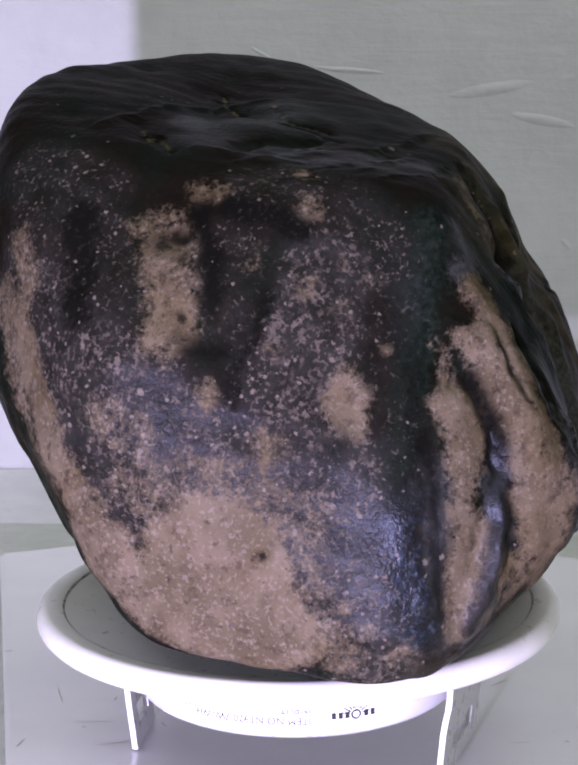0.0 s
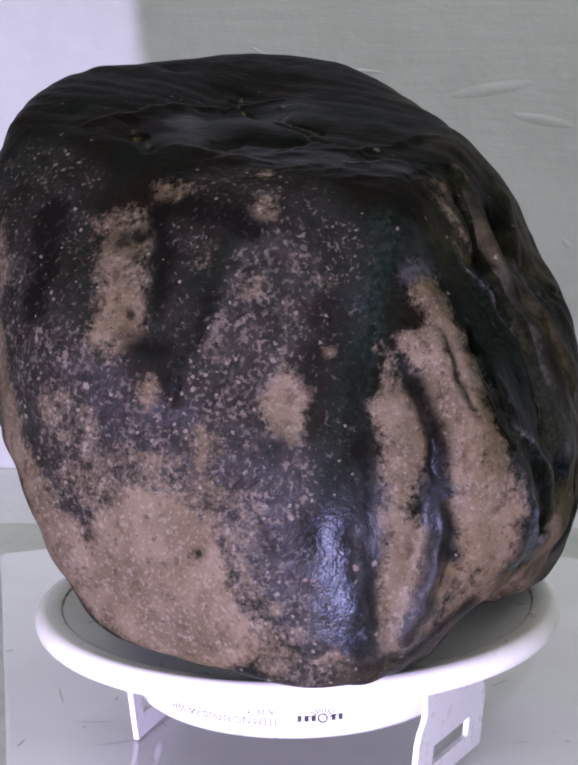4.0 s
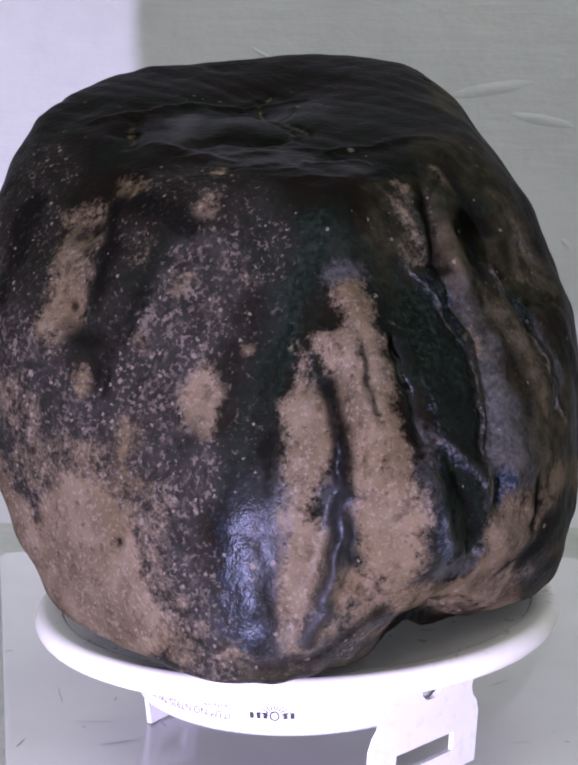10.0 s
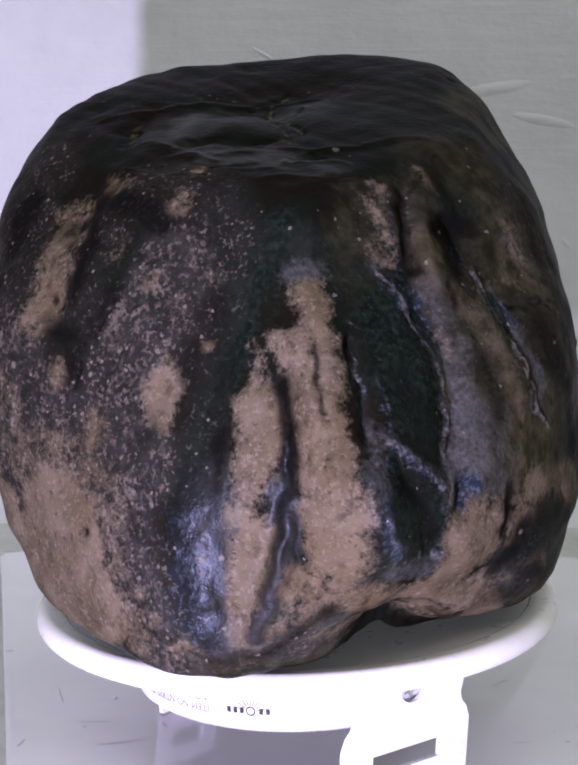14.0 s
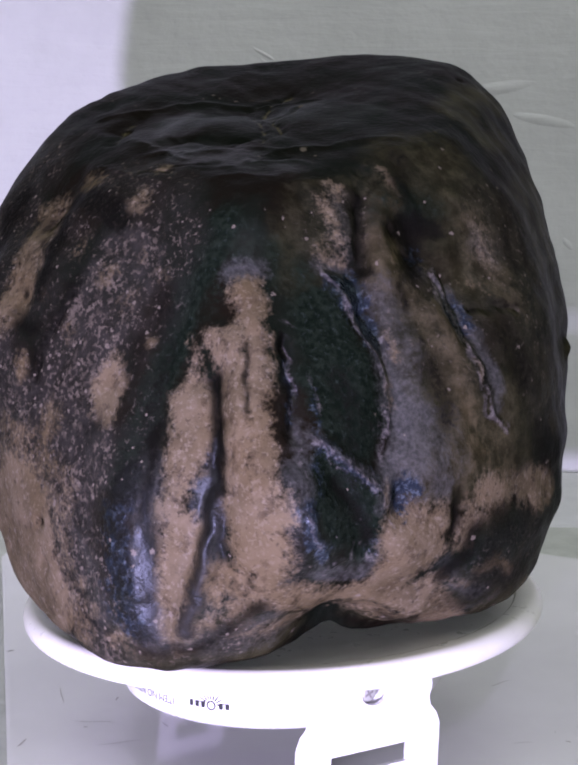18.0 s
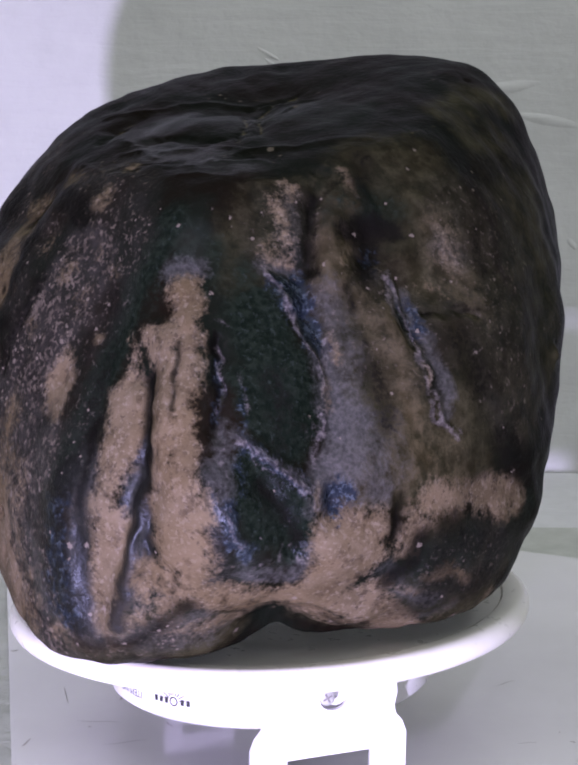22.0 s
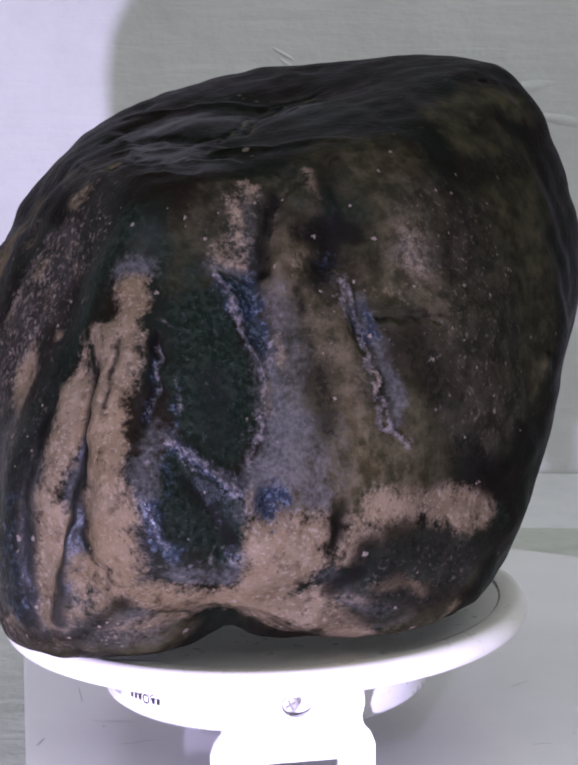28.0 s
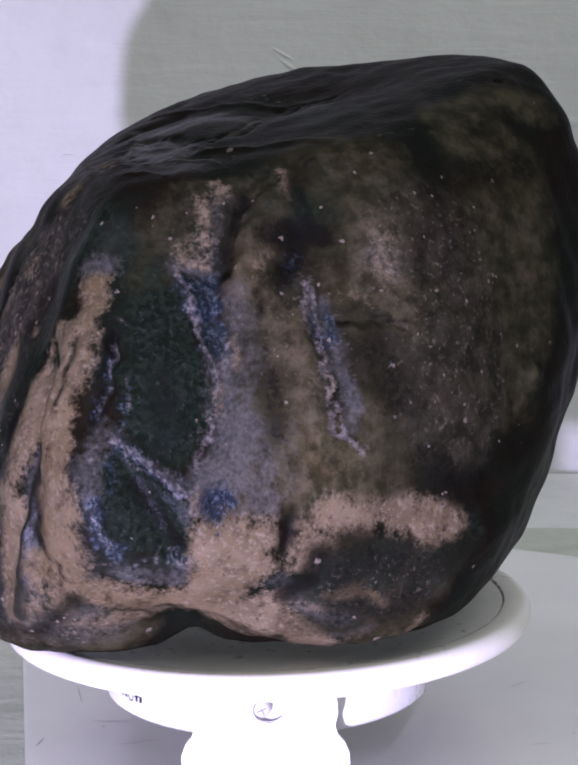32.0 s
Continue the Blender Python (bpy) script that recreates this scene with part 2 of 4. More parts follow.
WALL = setting()
for spot in ((0.0250, 0.9415, 0.034, 0.0026, 6), (-0.0085, 0.9425, 0.014, 0.0024, 40), (-0.012, 0.9480, 0.012, 0.0018, 35), (-0.0190, 0.9345, 0.004, 0.0016, 0), (0.108, 0.921, 0.030, 0.0050, 12), (0.120, 0.868, 0.007, 0.0030, 60), (0.086, 0.934, 0.040, 0.0060, -8), (-0.104, 0.905, 0.006, 0.0010, 10)):
    plaster_ridge(spot[0] * 1.142, 0.944 + (spot[1] - 0.944) * 1.142, *spot[2:])


def desk():
    """The darker desk beneath, which shows as a strip along the wall."""
    root = new("desk")
    tagged(root, "grey-green painted desk pushed against the wall", "desk")
    z = TABLE - 0.008
    part("desktop", block(-0.9, -0.8, z - 0.03, 0.9, SILL_Y, z, 0.001), M_STRIP, root, "", False)
    for x in (-0.84, 0.84):
        for y in (-0.74, 0.23):
            part("leg", block(x - 0.025, y - 0.025, 0, x + 0.025, y + 0.025, z - 0.032, 0.003), M_STRIP, root)


SCRATCHES = [
    (-0.0928, 0.0840, 0.0033, 20, 0.0009),
    (-0.0483, 0.0016, 0.0134, 20, 0.0003),
    (-0.0527, 0.0384, 0.0036, 78, 0.0005),
    (0.0685, 0.0039, 0.0064, 8, 0.0003),
    (0.0680, 0.0557, 0.0092, 42, 0.0004),
    (0.0793, 0.0127, 0.0004, 1, 0.0010),
    (-0.0701, 0.0410, 0.0145, -78, 0.0003),
    (-0.0576, 0.0183, 0.0132, -2, 0.0003),
    (-0.0766, 0.0006, 0.0072, 76, 0.0006),
    (-0.0362, 0.0163, 0.0045, -63, 0.0004),
    (-0.0597, 0.0138, 0.0010, -50, 0.0010),
    (0.0820, 0.0050, 0.0017, -42, 0.0008),
]


def board():
    """A glossy white board lying on the desk: bowed back edge, slanting left edge."""
    outline = [(-0.023, -0.355)]
    outline.append((0.40, -0.355))
    outline += [(x, 0.2388 - 2.36 * x * x) for x in [0.22 - 0.0335 * i for i in range(11)]]
    rng = random.Random(5)
    bm = bmesh.new()
    ring = [bm.verts.new((x + rng.uniform(-0.0006, 0.0006), y + rng.uniform(-0.0006, 0.0006), TABLE)) for x, y in outline]
    top = bm.faces.new(ring)
    res = bmesh.ops.extrude_face_region(bm, geom=[top])
    for v in res["geom"]:
        if isinstance(v, bmesh.types.BMVert):
            v.co.z -= 0.0078
    bmesh.ops.recalc_face_normals(bm, faces=bm.faces[:])
    bmesh.ops.bevel(bm, geom=[e for e in bm.edges if abs(e.verts[0].co.z - TABLE) < 1e-4 and abs(e.verts[1].co.z - TABLE) < 1e-4], offset=0.0012, segments=2, affect="EDGES")
    ob = part("board", bm, M_TABLE, None, "", False)
    tagged(ob, "glossy white board with fine scratches lying on the desk", "board")
    # short dark scratches: middle, length, turn, width
    for x, y, length, turn, wide in SCRATCHES:
        a = radians(turn)
        c, d = math.cos(a), math.sin(a)
        bm = bmesh.new()
        n = 6
        rows = []
        for i in range(n + 1):
            t = 2 * i / n - 1
            w = wide * (1 - t * t) ** 0.5 / 2 + 0.00002
            px, py = x + c * t * length / 2, y + d * t * length / 2 + 0.0003 * math.sin(4 * t + 9 * x)
            rows.append([bm.verts.new((px - k * w * d, py + k * w * c, TABLE + 0.00006)) for k in (-1, 1)])
        for a, b in zip(rows, rows[1:]):
            bm.faces.new((a[0], a[1], b[1], b[0]))
        part("scratch", bm, M_SCRATCH, ob, "fine dark scratch", False)


def ledge():
    """A pale ledge between the desk and the wall, level with the desk."""
    z = TABLE - 0.0085
    ob = part("ledge", block(-1.8, SILL_Y + 0.001, z - 0.04, 1.8, WALL_Y - 0.001, z, 0.001), M_LEDGE, None, "", False)
    tagged(ob, "pale grey painted ledge along the wall", "ledge", "", "structure")


desk()
ledge()
board()

# ---- the rock ----
ROCK_FACETS = [
    (265, -96, 60.3),
    (307, -40, 88.6),
    (311, -40, 96.1),
    (16, -32, 89.5),
    (66, -38, 80.9),
    (120, -38, 85.0),
    (159, -29, 74.9),
    (216, -10, 82.2),
    (263, -7, 92.2),
    (308, 30, 67.7),
    (337, -5, 82.9),
    (23, -13, 84.1),
    (73, -6, 84.3),
    (114, -6, 85.5),
    (152, -3, 85.2),
    (187, 6, 83.3),
    (235, 8, 74.4),
    (314, 4, 80.4),
    (352, 13, 77.5),
    (13, 14, 89.1),
    (67, 20, 103.1),
    (104, 12, 89.1),
    (154, 16, 93.4),
    (220, 45, 73.4),
    (241, 25, 67.9),
    (318, 73, 78.3),
    (347, 41, 79.0),
    (88, 105, 67.9),
    (180, 57, 96.7),
    (245, 74, 67.5),
    (86, 105, 65.2),
]
ROCK_K = 294.6
ARCH_AZ, ARCH_OFF = -65.7, 0.0018

ROCK_C = np.array((0, 0, 0.055))


def facet_normals():
    f = np.array(ROCK_FACETS, float)
    a, b = np.radians(f[:, 0]), np.radians(f[:, 1])
    return np.stack((np.cos(b) * np.cos(a), np.cos(b) * np.sin(a), np.sin(b)), 1), f[:, 2] / 1000


def rock_radius(u):
    """Distance from the rock's middle to its surface along unit vectors u: planes blended into one rounded form."""
    nrm, d = facet_normals()
    c = u @ nrm.T
    r = np.full(len(u), 0.0)
    hard = np.where(c > 0.05, d / np.maximum(c, 0.05), 9.0).min(1)
    r[:] = hard
    for _ in range(8):
        e = ROCK_K * (r[:, None] * c - d)
        m = e.max(1, keepdims=True)
        w = np.exp(e - m)
        s = w.sum(1)
        val = m[:, 0] + np.log(s)
        slope = ROCK_K * (w * c).sum(1) / s
        r -= np.clip(val / np.maximum(slope, 1.0), -0.01, 0.01)
    return r


def direction(az, el):
    a, b = np.radians(az), np.radians(el)
    return np.stack((np.cos(b) * np.cos(a), np.cos(b) * np.sin(a), np.sin(b)), -1)


def cube_sphere(n):
    """Unit directions and quads of a cube blown up to a ball, n quads along each side."""
    g = np.tan(np.linspace(-np.pi / 4, np.pi / 4, n + 1))
    pts, faces = [], []
    for axis in range(3):
        for sign in (-1, 1):
            a, b = np.meshgrid(g, g, indexing="ij")
            p = np.empty((n + 1, n + 1, 3))
            p[..., axis] = sign
            p[..., (axis + 1) % 3] = a * sign
            p[..., (axis + 2) % 3] = b
            base = len(pts) * (n + 1) ** 2
            pts.append(p.reshape(-1, 3))
            i = np.arange(n)
            q = (i[:, None] * (n + 1) + i[None, :]).reshape(-1) + base
            faces.append(np.stack((q, q + n + 1, q + n + 2, q + 1), 1))
    p = np.concatenate(pts)
    f = np.concatenate(faces)
    key = np.round(p * 1e5).astype(np.int64)
    _, first, back = np.unique(key, axis=0, return_index=True, return_inverse=True)
    p, f = p[first], back.reshape(-1)[f]
    return p / np.linalg.norm(p, axis=1)[:, None], f


MARKS = []
REST = -0.0138      # where the rock meets the plate
# the fitting leans a little: its plate is 2 degrees out of level
LEAN = Matrix.Rotation(radians(15), 4, "Z") @ Matrix.Rotation(radians(-2.0), 4, "Y") @ Matrix.Rotation(radians(-15), 4, "Z")
SLOPE = (-LEAN[0][2] / LEAN[2][2], -LEAN[1][2] / LEAN[2][2])


def mark(kind, amount, width, *path):
    """A mark on the rock along a path of (azimuth, elevation) in degrees; width in mm."""
    MARKS.append((kind, amount, width / 1000, path))


mark("tan", 0.66, 7.2, (-154, 31), (-150, 24), (-148, 19), (-147, 13))
mark("tan", 0.8, 3.2, (-147, 21), (-147, 15), (-148, 11))
mark("tan", 0.55, 3.7, (-147, 17), (-147, 25), (-148, 31))
mark("tan", 0.6, 2.7, (-150, 11), (-147, 9))
mark("tan", 0.55, 3.5, (-161, 32), (-156, 37))
mark("tan", 0.8, 3.0, (-150, 44), (-146, 43))
mark("tan", 0.6, 2.0, (-153, 38))
mark("tan", 0.6, 3.0, (-120, 42), (-118, 40))
mark("tan", 0.7, 2.2, (-121, 52))
mark("tan", 1, 5.4, (-113, 2), (-113, -2))
mark("tan", 0.8, 2.7, (-113, 5))
mark("tan", 0.8, 3.0, (-139, 2))
mark("tan", 0.45, 2.6, (-120, 25), (-121, 23))
mark("tan", 0.3, 4.4, (-113, 19))
mark("tan", 0.3, 3.7, (-105, 25), (-106, 27))
mark("tan", 0.3, 2.5, (-113, 29))
mark("tan", 0.3, 3.2, (-132, 30), (-133, 27))
mark("tan", 0.7, 1.6, (-105, 11))
mark("tan", 0.32, 3.7, (-128, 11))
mark("tan", 0.3, 3.7, (-139, 18))
mark("tan", 0.95, 5.7, (-179, 13), (-176, 5), (-171, -3), (-168, -11))
mark("tan", 0.6, 4.9, (178, 24), (-178, 18))
mark("tan", 1, 8.6, (-160, -24), (-156, -30), (-147, -35), (-138, -39))
mark("tan", 1, 11.1, (-144, -25), (-135, -28), (-133, -35))
mark("tan", 1, 7.4, (-141, -19), (-133, -21), (-129, -24), (-127, -29))
mark("tan", 1, 7.4, (-127, -32), (-122, -35), (-130, -39))
mark("tan", 0.7, 6.2, (-166, -12), (-161, -19))
mark("tan", 0.45, 6.2, (-153, -13), (-145, -15))
mark("tan", 0.5, 4.9, (-129, -10), (-128, -6))
mark("tan", 0.45, 7.4, (-156, -2), (-151, -6))
mark("tan", 0.4, 8.6, (-120, -31), (-115, -35))
mark("tan", 0.5, 3.2, (-120, -27))
mark("tan", 0.7, 1.7, (-120, -21))
mark("tan", 0.7, 1.8, (-114, -30))
mark("tan", 0.8, 2.7, (-104, -34), (-106, -35))
mark("tan", 0.6, 2.0, (-110, -32), (-116, -37))
mark("spk", 0.9, 18.5, (-173, 12), (-161, 3), (-148, -6), (-135, -13))
mark("spk", 1, 13.6, (-132, -9), (-124, -11), (-117, -12))
mark("spk", 1, 12.3, (-115, 27), (-118, 17), (-123, 7))
mark("spk", 0.9, 9.9, (-127, 9), (-124, -2))
mark("spk", 0.75, 14.8, (-120, -24), (-114, -30), (-109, -34))
mark("spk", 0.5, 13.6, (-180, 33), (-164, 21), (-156, 11))
mark("spk", 0.55, 12.3, (-131, 46), (-112, 40), (-106, 31))
mark("spk", 0.5, 11.1, (-153, 6), (-141, -2))
mark("spk", 0.35, 8.6, (-103, -5), (-102, -19), (-102, -32))
mark("spk", 0.5, 9.9, (172, 37), (-175, 38))
mark("spk", 0.4, 9.9, (-138, 30), (-139, 18))
mark("spk", 0.35, 7.4, (-102, 22), (-108, 7))
mark("dark", 0.8, 4.9, (-172, 32), (-168, 22), (-163, 14))
mark("dark", 0.9, 4.2, (-140, 40), (-130, 40), (-122, 36))
mark("dark", 0.7, 3.2, (-143, 10), (-136, 10))
mark("dark", 0.7, 3.7, (-155, 31))
mark("dark", 0.35, 6.2, (-101, 20), (-101, 7), (-104, -5))
mark("dark", 0.5, 3.7, (-107, 11), (-109, 4))
mark("disp", -1.6, 8.6, (-149, 20))
mark("disp", -1.6, 3.0, (-153, 33))
mark("disp", -0.5, 0.7, (-128, 21), (-131, 12), (-134, 1))
mark("dark", 0.9, 0.6, (-128, 21), (-131, 12), (-134, 1))
mark("disp", 0.9, 7.4, (-134, 20), (-137, 12))
mark("disp", -1.5, 1.7, (-129, -25))
mark("disp", -1.3, 2.2, (-128, -31))
mark("disp", -0.8, 1.7, (-149, -33))
mark("dark", 0.9, 1.4, (-129, -25))
mark("grey", 0.7, 2.5, (-128, -31))
mark("pale", 0.9, 0.5, (-135, -35), (-134, -37), (-133, -39))
mark("disp", -1.2, 7.4, (-101, 18), (-102, 4))
mark("disp", 1, 4.9, (-89, 34), (-93, 25))
mark("green", 0.6, 5.4, (-97, 18), (-99, 7), (-101, -1))
# teal glint on the shoulder, painted in as green
mark("green", 0.5, 4.9, (-87, 34), (-86, 28))
mark("pale", 0.3, 0.6, (-78, 16), (-75, 15))
mark("tan", 1, 3.7, (-84, 21), (-83, 17))
mark("grey", 0.9, 3.0, (-86, 24), (-83, 25))
mark("tan", 1, 2.7, (-82, 14), (-81, 7), (-81, 0), (-80, -6), (-80, -10))
mark("tan", 1, 3.3, (-86, 12), (-86, 7), (-85, 2), (-84, -4), (-84, -10), (-83, -16))
mark("tan", 0.7, 2.7, (-89, 10), (-91, 12))
mark("tan", 0.5, 2.5, (-94, 11), (-93, 7))
mark("tan", 0.95, 6.2, (-93, -0), (-92, -4), (-93, -7))
mark("tan", 0.8, 3.5, (-95, -10), (-95, -14), (-97, -16))
mark("tan", 0.6, 2.5, (-91, -10))
mark("tan", 1, 5.2, (-93, -19), (-94, -24), (-94, -29))
mark("tan", 0.7, 3.2, (-97, -28), (-93, -31))
mark("tan", 1, 5.7, (-83, -14), (-81, -19), (-80, -23))
mark("tan", 0.8, 3.7, (-78, -12), (-79, -17))
mark("tan", 0.7, 3.5, (-86, -23), (-88, -27))
mark("tan", 0.5, 3.7, (-80, -27), (-84, -32))
mark("tan", 0.65, 2.5, (-95, -36))
mark("tan", 0.5, 2.0, (-106, -36))
mark("tan", 0.7, 4.9, (-77, -27), (-72, -30))
mark("grey", 0.5, 3.0, (-77, -7), (-76, -11), (-77, -15))
# dark along the grooves that are carved between the stripes below
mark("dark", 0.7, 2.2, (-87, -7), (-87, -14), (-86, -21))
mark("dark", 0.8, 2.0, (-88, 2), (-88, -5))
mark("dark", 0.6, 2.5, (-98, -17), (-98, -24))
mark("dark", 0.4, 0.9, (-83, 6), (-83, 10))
mark("disp", -2.2, 3.5, (-89, 4), (-88, -3), (-87, -8), (-86, -16), (-86, -23))
mark("disp", -1.2, 1.5, (-83, 13), (-83, 6), (-83, 2))
mark("disp", 1.8, 7.4, (-106, -18), (-105, -25), (-103, -31))
mark("disp", 1.4, 3.0, (-89, -16), (-89, -21), (-91, -27), (-92, -30))
mark("disp", -1, 3.2, (-99, -15), (-99, -23), (-98, -29))
mark("disp", 1, 4.2, (-93, -2), (-93, -11), (-94, -21))
mark("disp", -1.6, 4.2, (-99, -1), (-100, -9))
mark("disp", 0.8, 3.2, (-85, 6), (-84, -3))
mark("disp", -1.6, 3.2, (-87, 15), (-89, 17))
mark("disp", 1.4, 3.2, (-84, 21))
mark("disp", 2.2, 4.2, (-75, -10), (-75, -15), (-75, -21))
mark("disp", 1, 3.2, (-76, -2), (-76, -7))
mark("disp", -0.8, 1.7, (-83, -23), (-84, -28))
mark("disp", 1.2, 6.2, (-76, -29), (-66, -31))
mark("disp", -1.2, 7.4, (-78, 34), (-72, 39))
mark("disp", -1.5, 2.5, (-60, 26), (-61, 17))
mark("spk", 0.5, 11.1, (-120, 21), (-108, 17))
mark("spk", 0.25, 7.4, (-106, 3), (-103, -9))
mark("spk", 0.4, 7.4, (-99, -34), (-89, -34))
mark("green", 1, 7.4, (-69, 17), (-67, 10), (-66, 3))
mark("green", 1, 5.4, (-64, 8), (-63, 0), (-64, -5))
mark("green", 1, 4.9, (-71, 5), (-69, -1), (-65, -5))
mark("green", 1, 5.4, (-70, -8), (-66, -13), (-65, -18))
mark("green", 1, 4.2, (-62, -14), (-62, -18), (-64, -22))
mark("green", 0.9, 3.7, (-72, -11), (-69, -18))
mark("dark", 0.5, 4.9, (-68, -11), (-64, -18))
mark("dark", 0.5, 4.9, (-67, 5), (-64, -3))
mark("blue", 1, 2.7, (-62, 24), (-60, 20))
mark("blue", 1, 2.7, (-59, 16), (-57, 11))
mark("grey", 1, 2.0, (-68, 27), (-63, 26))
mark("pale", 0.75, 0.6, (-70, 28), (-67, 24), (-64, 21), (-63, 17), (-61, 13), (-59, 10), (-58, 7))
mark("pale", 0.5, 0.9, (-58, 7), (-58, 3), (-58, 0), (-59, -2))
mark("pale", 0.55, 1.1, (-60, -3), (-59, -6), (-60, -9))
mark("grey", 1, 3.7, (-56, 10), (-56, 3), (-55, -3))
mark("grey", 0.9, 6.2, (-53, -2), (-54, -9), (-57, -12))
mark("grey", 0.5, 4.2, (-52, 16), (-51, 8))
mark("tan", 0.45, 2.0, (-54, 13), (-54, 8))
mark("tan", 0.5, 1.7, (-57, 4), (-57, 0))
mark("grey", 0.7, 4.9, (-50, -7), (-49, -14))
mark("blue", 0.8, 1.6, (-71, -5), (-68, -7), (-64, -10), (-61, -12))
mark("pale", 0.5, 0.5, (-72, -4), (-69, -8), (-65, -10), (-61, -13))
mark("grey", 0.8, 1.5, (-61, -11), (-60, -13), (-61, -16))
mark("tan", 0.6, 1.7, (-60, -13), (-59, -17), (-59, -19))
mark("blue", 0.8, 3.2, (-56, -16), (-55, -15))
mark("dark", 0.8, 1.7, (-57, -17), (-56, -17))
# bluish glints on the pocket's crackled rim, painted in
mark("blue", 0.9, 1.7, (-74, -14), (-73, -18), (-71, -20))
mark("pale", 0.6, 0.9, (-74, -13), (-73, -17), (-72, -19))
mark("grey", 0.8, 1.7, (-75, -4), (-75, -8), (-74, -11))
mark("grey", 0.7, 1.5, (-72, -22), (-69, -25), (-64, -26), (-61, -24))
mark("pale", 0.4, 0.5, (-67, -25), (-66, -21), (-66, -20))
mark("pale", 0.4, 0.6, (-64, -26), (-62, -24))
mark("pale", 0.5, 0.6, (-72, -22), (-70, -25), (-67, -27))
mark("blue", 0.6, 1.2, (-77, 8), (-76, 3), (-76, -1))
mark("pale", 0.5, 0.5, (-76, 8), (-76, 4), (-76, -1))
mark("grey", 0.5, 0.7, (-73, 7), (-72, 3), (-71, -0))
mark("dark", 0.8, 1.2, (-78, 12), (-77, 8))
mark("dark", 0.7, 0.6, (-74, 7), (-73, 2))
mark("grey", 0.6, 2.0, (-75, -3), (-72, -4))
mark("pale", 0.35, 0.5, (-64, -4), (-61, -5))
mark("pale", 0.95, 0.9, (-39, 25), (-40, 20), (-39, 15), (-38, 11))
mark("blue", 0.7, 2.0, (-38, 18), (-36, 12))
mark("grey", 0.9, 1.2, (-38, 23), (-38, 17))
mark("pale", 0.85, 0.7, (-38, 8), (-38, 4), (-37, 0), (-36, -3), (-33, -5))
mark("tan", 0.6, 1.1, (-37, 6), (-37, 3))
mark("grey", 0.8, 1.7, (-36, 7), (-34, 2), (-33, -3))
mark("pale", 0.7, 1.0, (-33, -5), (-32, -7))
mark("grey", 0.5, 2.2, (-42, 26))
mark("dark", 0.7, 3.2, (-41, 30), (-43, 35))
mark("blue", 0.4, 3.0, (-42, 29))
# grooves round the brown knob, their shadow painted into the colour
mark("dark", 0.9, 3.7, (-46, 35), (-40, 36), (-34, 34))
mark("dark", 0.9, 2.0, (-53, 44), (-56, 36), (-58, 26))
mark("dark", 0.7, 1.7, (-49, 23), (-49, 18))
mark("olive", 1, 3.9, (-50, 37), (-53, 31), (-54, 24))
mark("tan", 0.4, 1.7, (-47, 32), (-49, 28))
mark("olive", 0.6, 3.7, (-47, 42), (-43, 44))
mark("olive", 0.9, 3.2, (-41, 17), (-42, 9), (-42, 2), (-40, -4))
mark("olive", 0.7, 4.2, (-41, -8), (-38, -11))
mark("olive", 0.6, 8.6, (-52, -13), (-45, -11))
mark("dark", 0.6, 4.2, (-47, 6), (-46, -3))
mark("dark", 0.7, 2.2, (-44, -16), (-45, -21))
mark("tan", 1, 6.9, (-56, -22), (-52, -24), (-57, -29))
mark("tan", 1, 3.7, (-64, -31), (-56, -34), (-47, -37), (-35, -45))
mark("tan", 0.9, 2.7, (-74, -29), (-69, -32), (-64, -31))
mark("tan", 0.9, 4.9, (-57, -19), (-50, -20))
mark("tan", 0.8, 3.0, (-40, -21), (-42, -25))
mark("tan", 0.5, 3.7, (-41, -18), (-37, -20))
mark("tan", 0.85, 4.8, (-47, -33), (-48, -40))
mark("dark", 0.6, 2.0, (-55, -40), (-43, -46))
mark("dark", 0.55, 7.4, (-32, -23), (-34, -27), (-33, -35))
mark("dark", 0.8, 3.0, (-39, -23), (-41, -28), (-44, -31))
mark("grey", 0.5, 3.2, (-46, -28), (-40, -33))
mark("tan", 0.65, 1.5, (-37, -30), (-31, -30), (-26, -32))
mark("tan", 0.35, 2.0, (-28, -35), (-31, -39))
mark("tan", 0.55, 1.5, (-20, -39), (-17, -36))
mark("tan", 0.9, 4.9, (-24, -18), (-19, -19), (-14, -20))
mark("tan", 0.8, 4.2, (-38, -17), (-30, -18))
mark("tan", 0.5, 3.0, (-43, -23), (-38, -21))
mark("tan", 0.4, 2.5, (-15, -16))
mark("dark", 0.5, 5.4, (-36, -25), (-26, -25), (-18, -27), (-11, -25))
mark("dark", 0.6, 7.4, (-19, -10), (-10, -15))
mark("dark", 0.5, 6.2, (-39, -37), (-21, -32))
mark("brown", 0.9, 7.4, (-24, 38), (-22, 29), (-28, 22))
mark("tan", 0.4, 4.2, (-21, 31), (-22, 25))
mark("tan", 0.35, 2.5, (-30, 21), (-27, 19))
mark("pale", 0.3, 1.0, (-20, 25))
mark("brown", 0.7, 8.6, (-23, 50), (-17, 41))
mark("brown", 0.9, 7.4, (15, 46), (23, 35), (14, 22))
mark("brown", 0.7, 6.2, (9, 30), (-0, 20))
mark("olive", 0.5, 4.9, (-23, 18), (-19, 15))
mark("dark", 0.6, 3.2, (-9, 35), (-15, 22))
mark("dark", 0.6, 6.2, (-28, 10), (-25, 1))
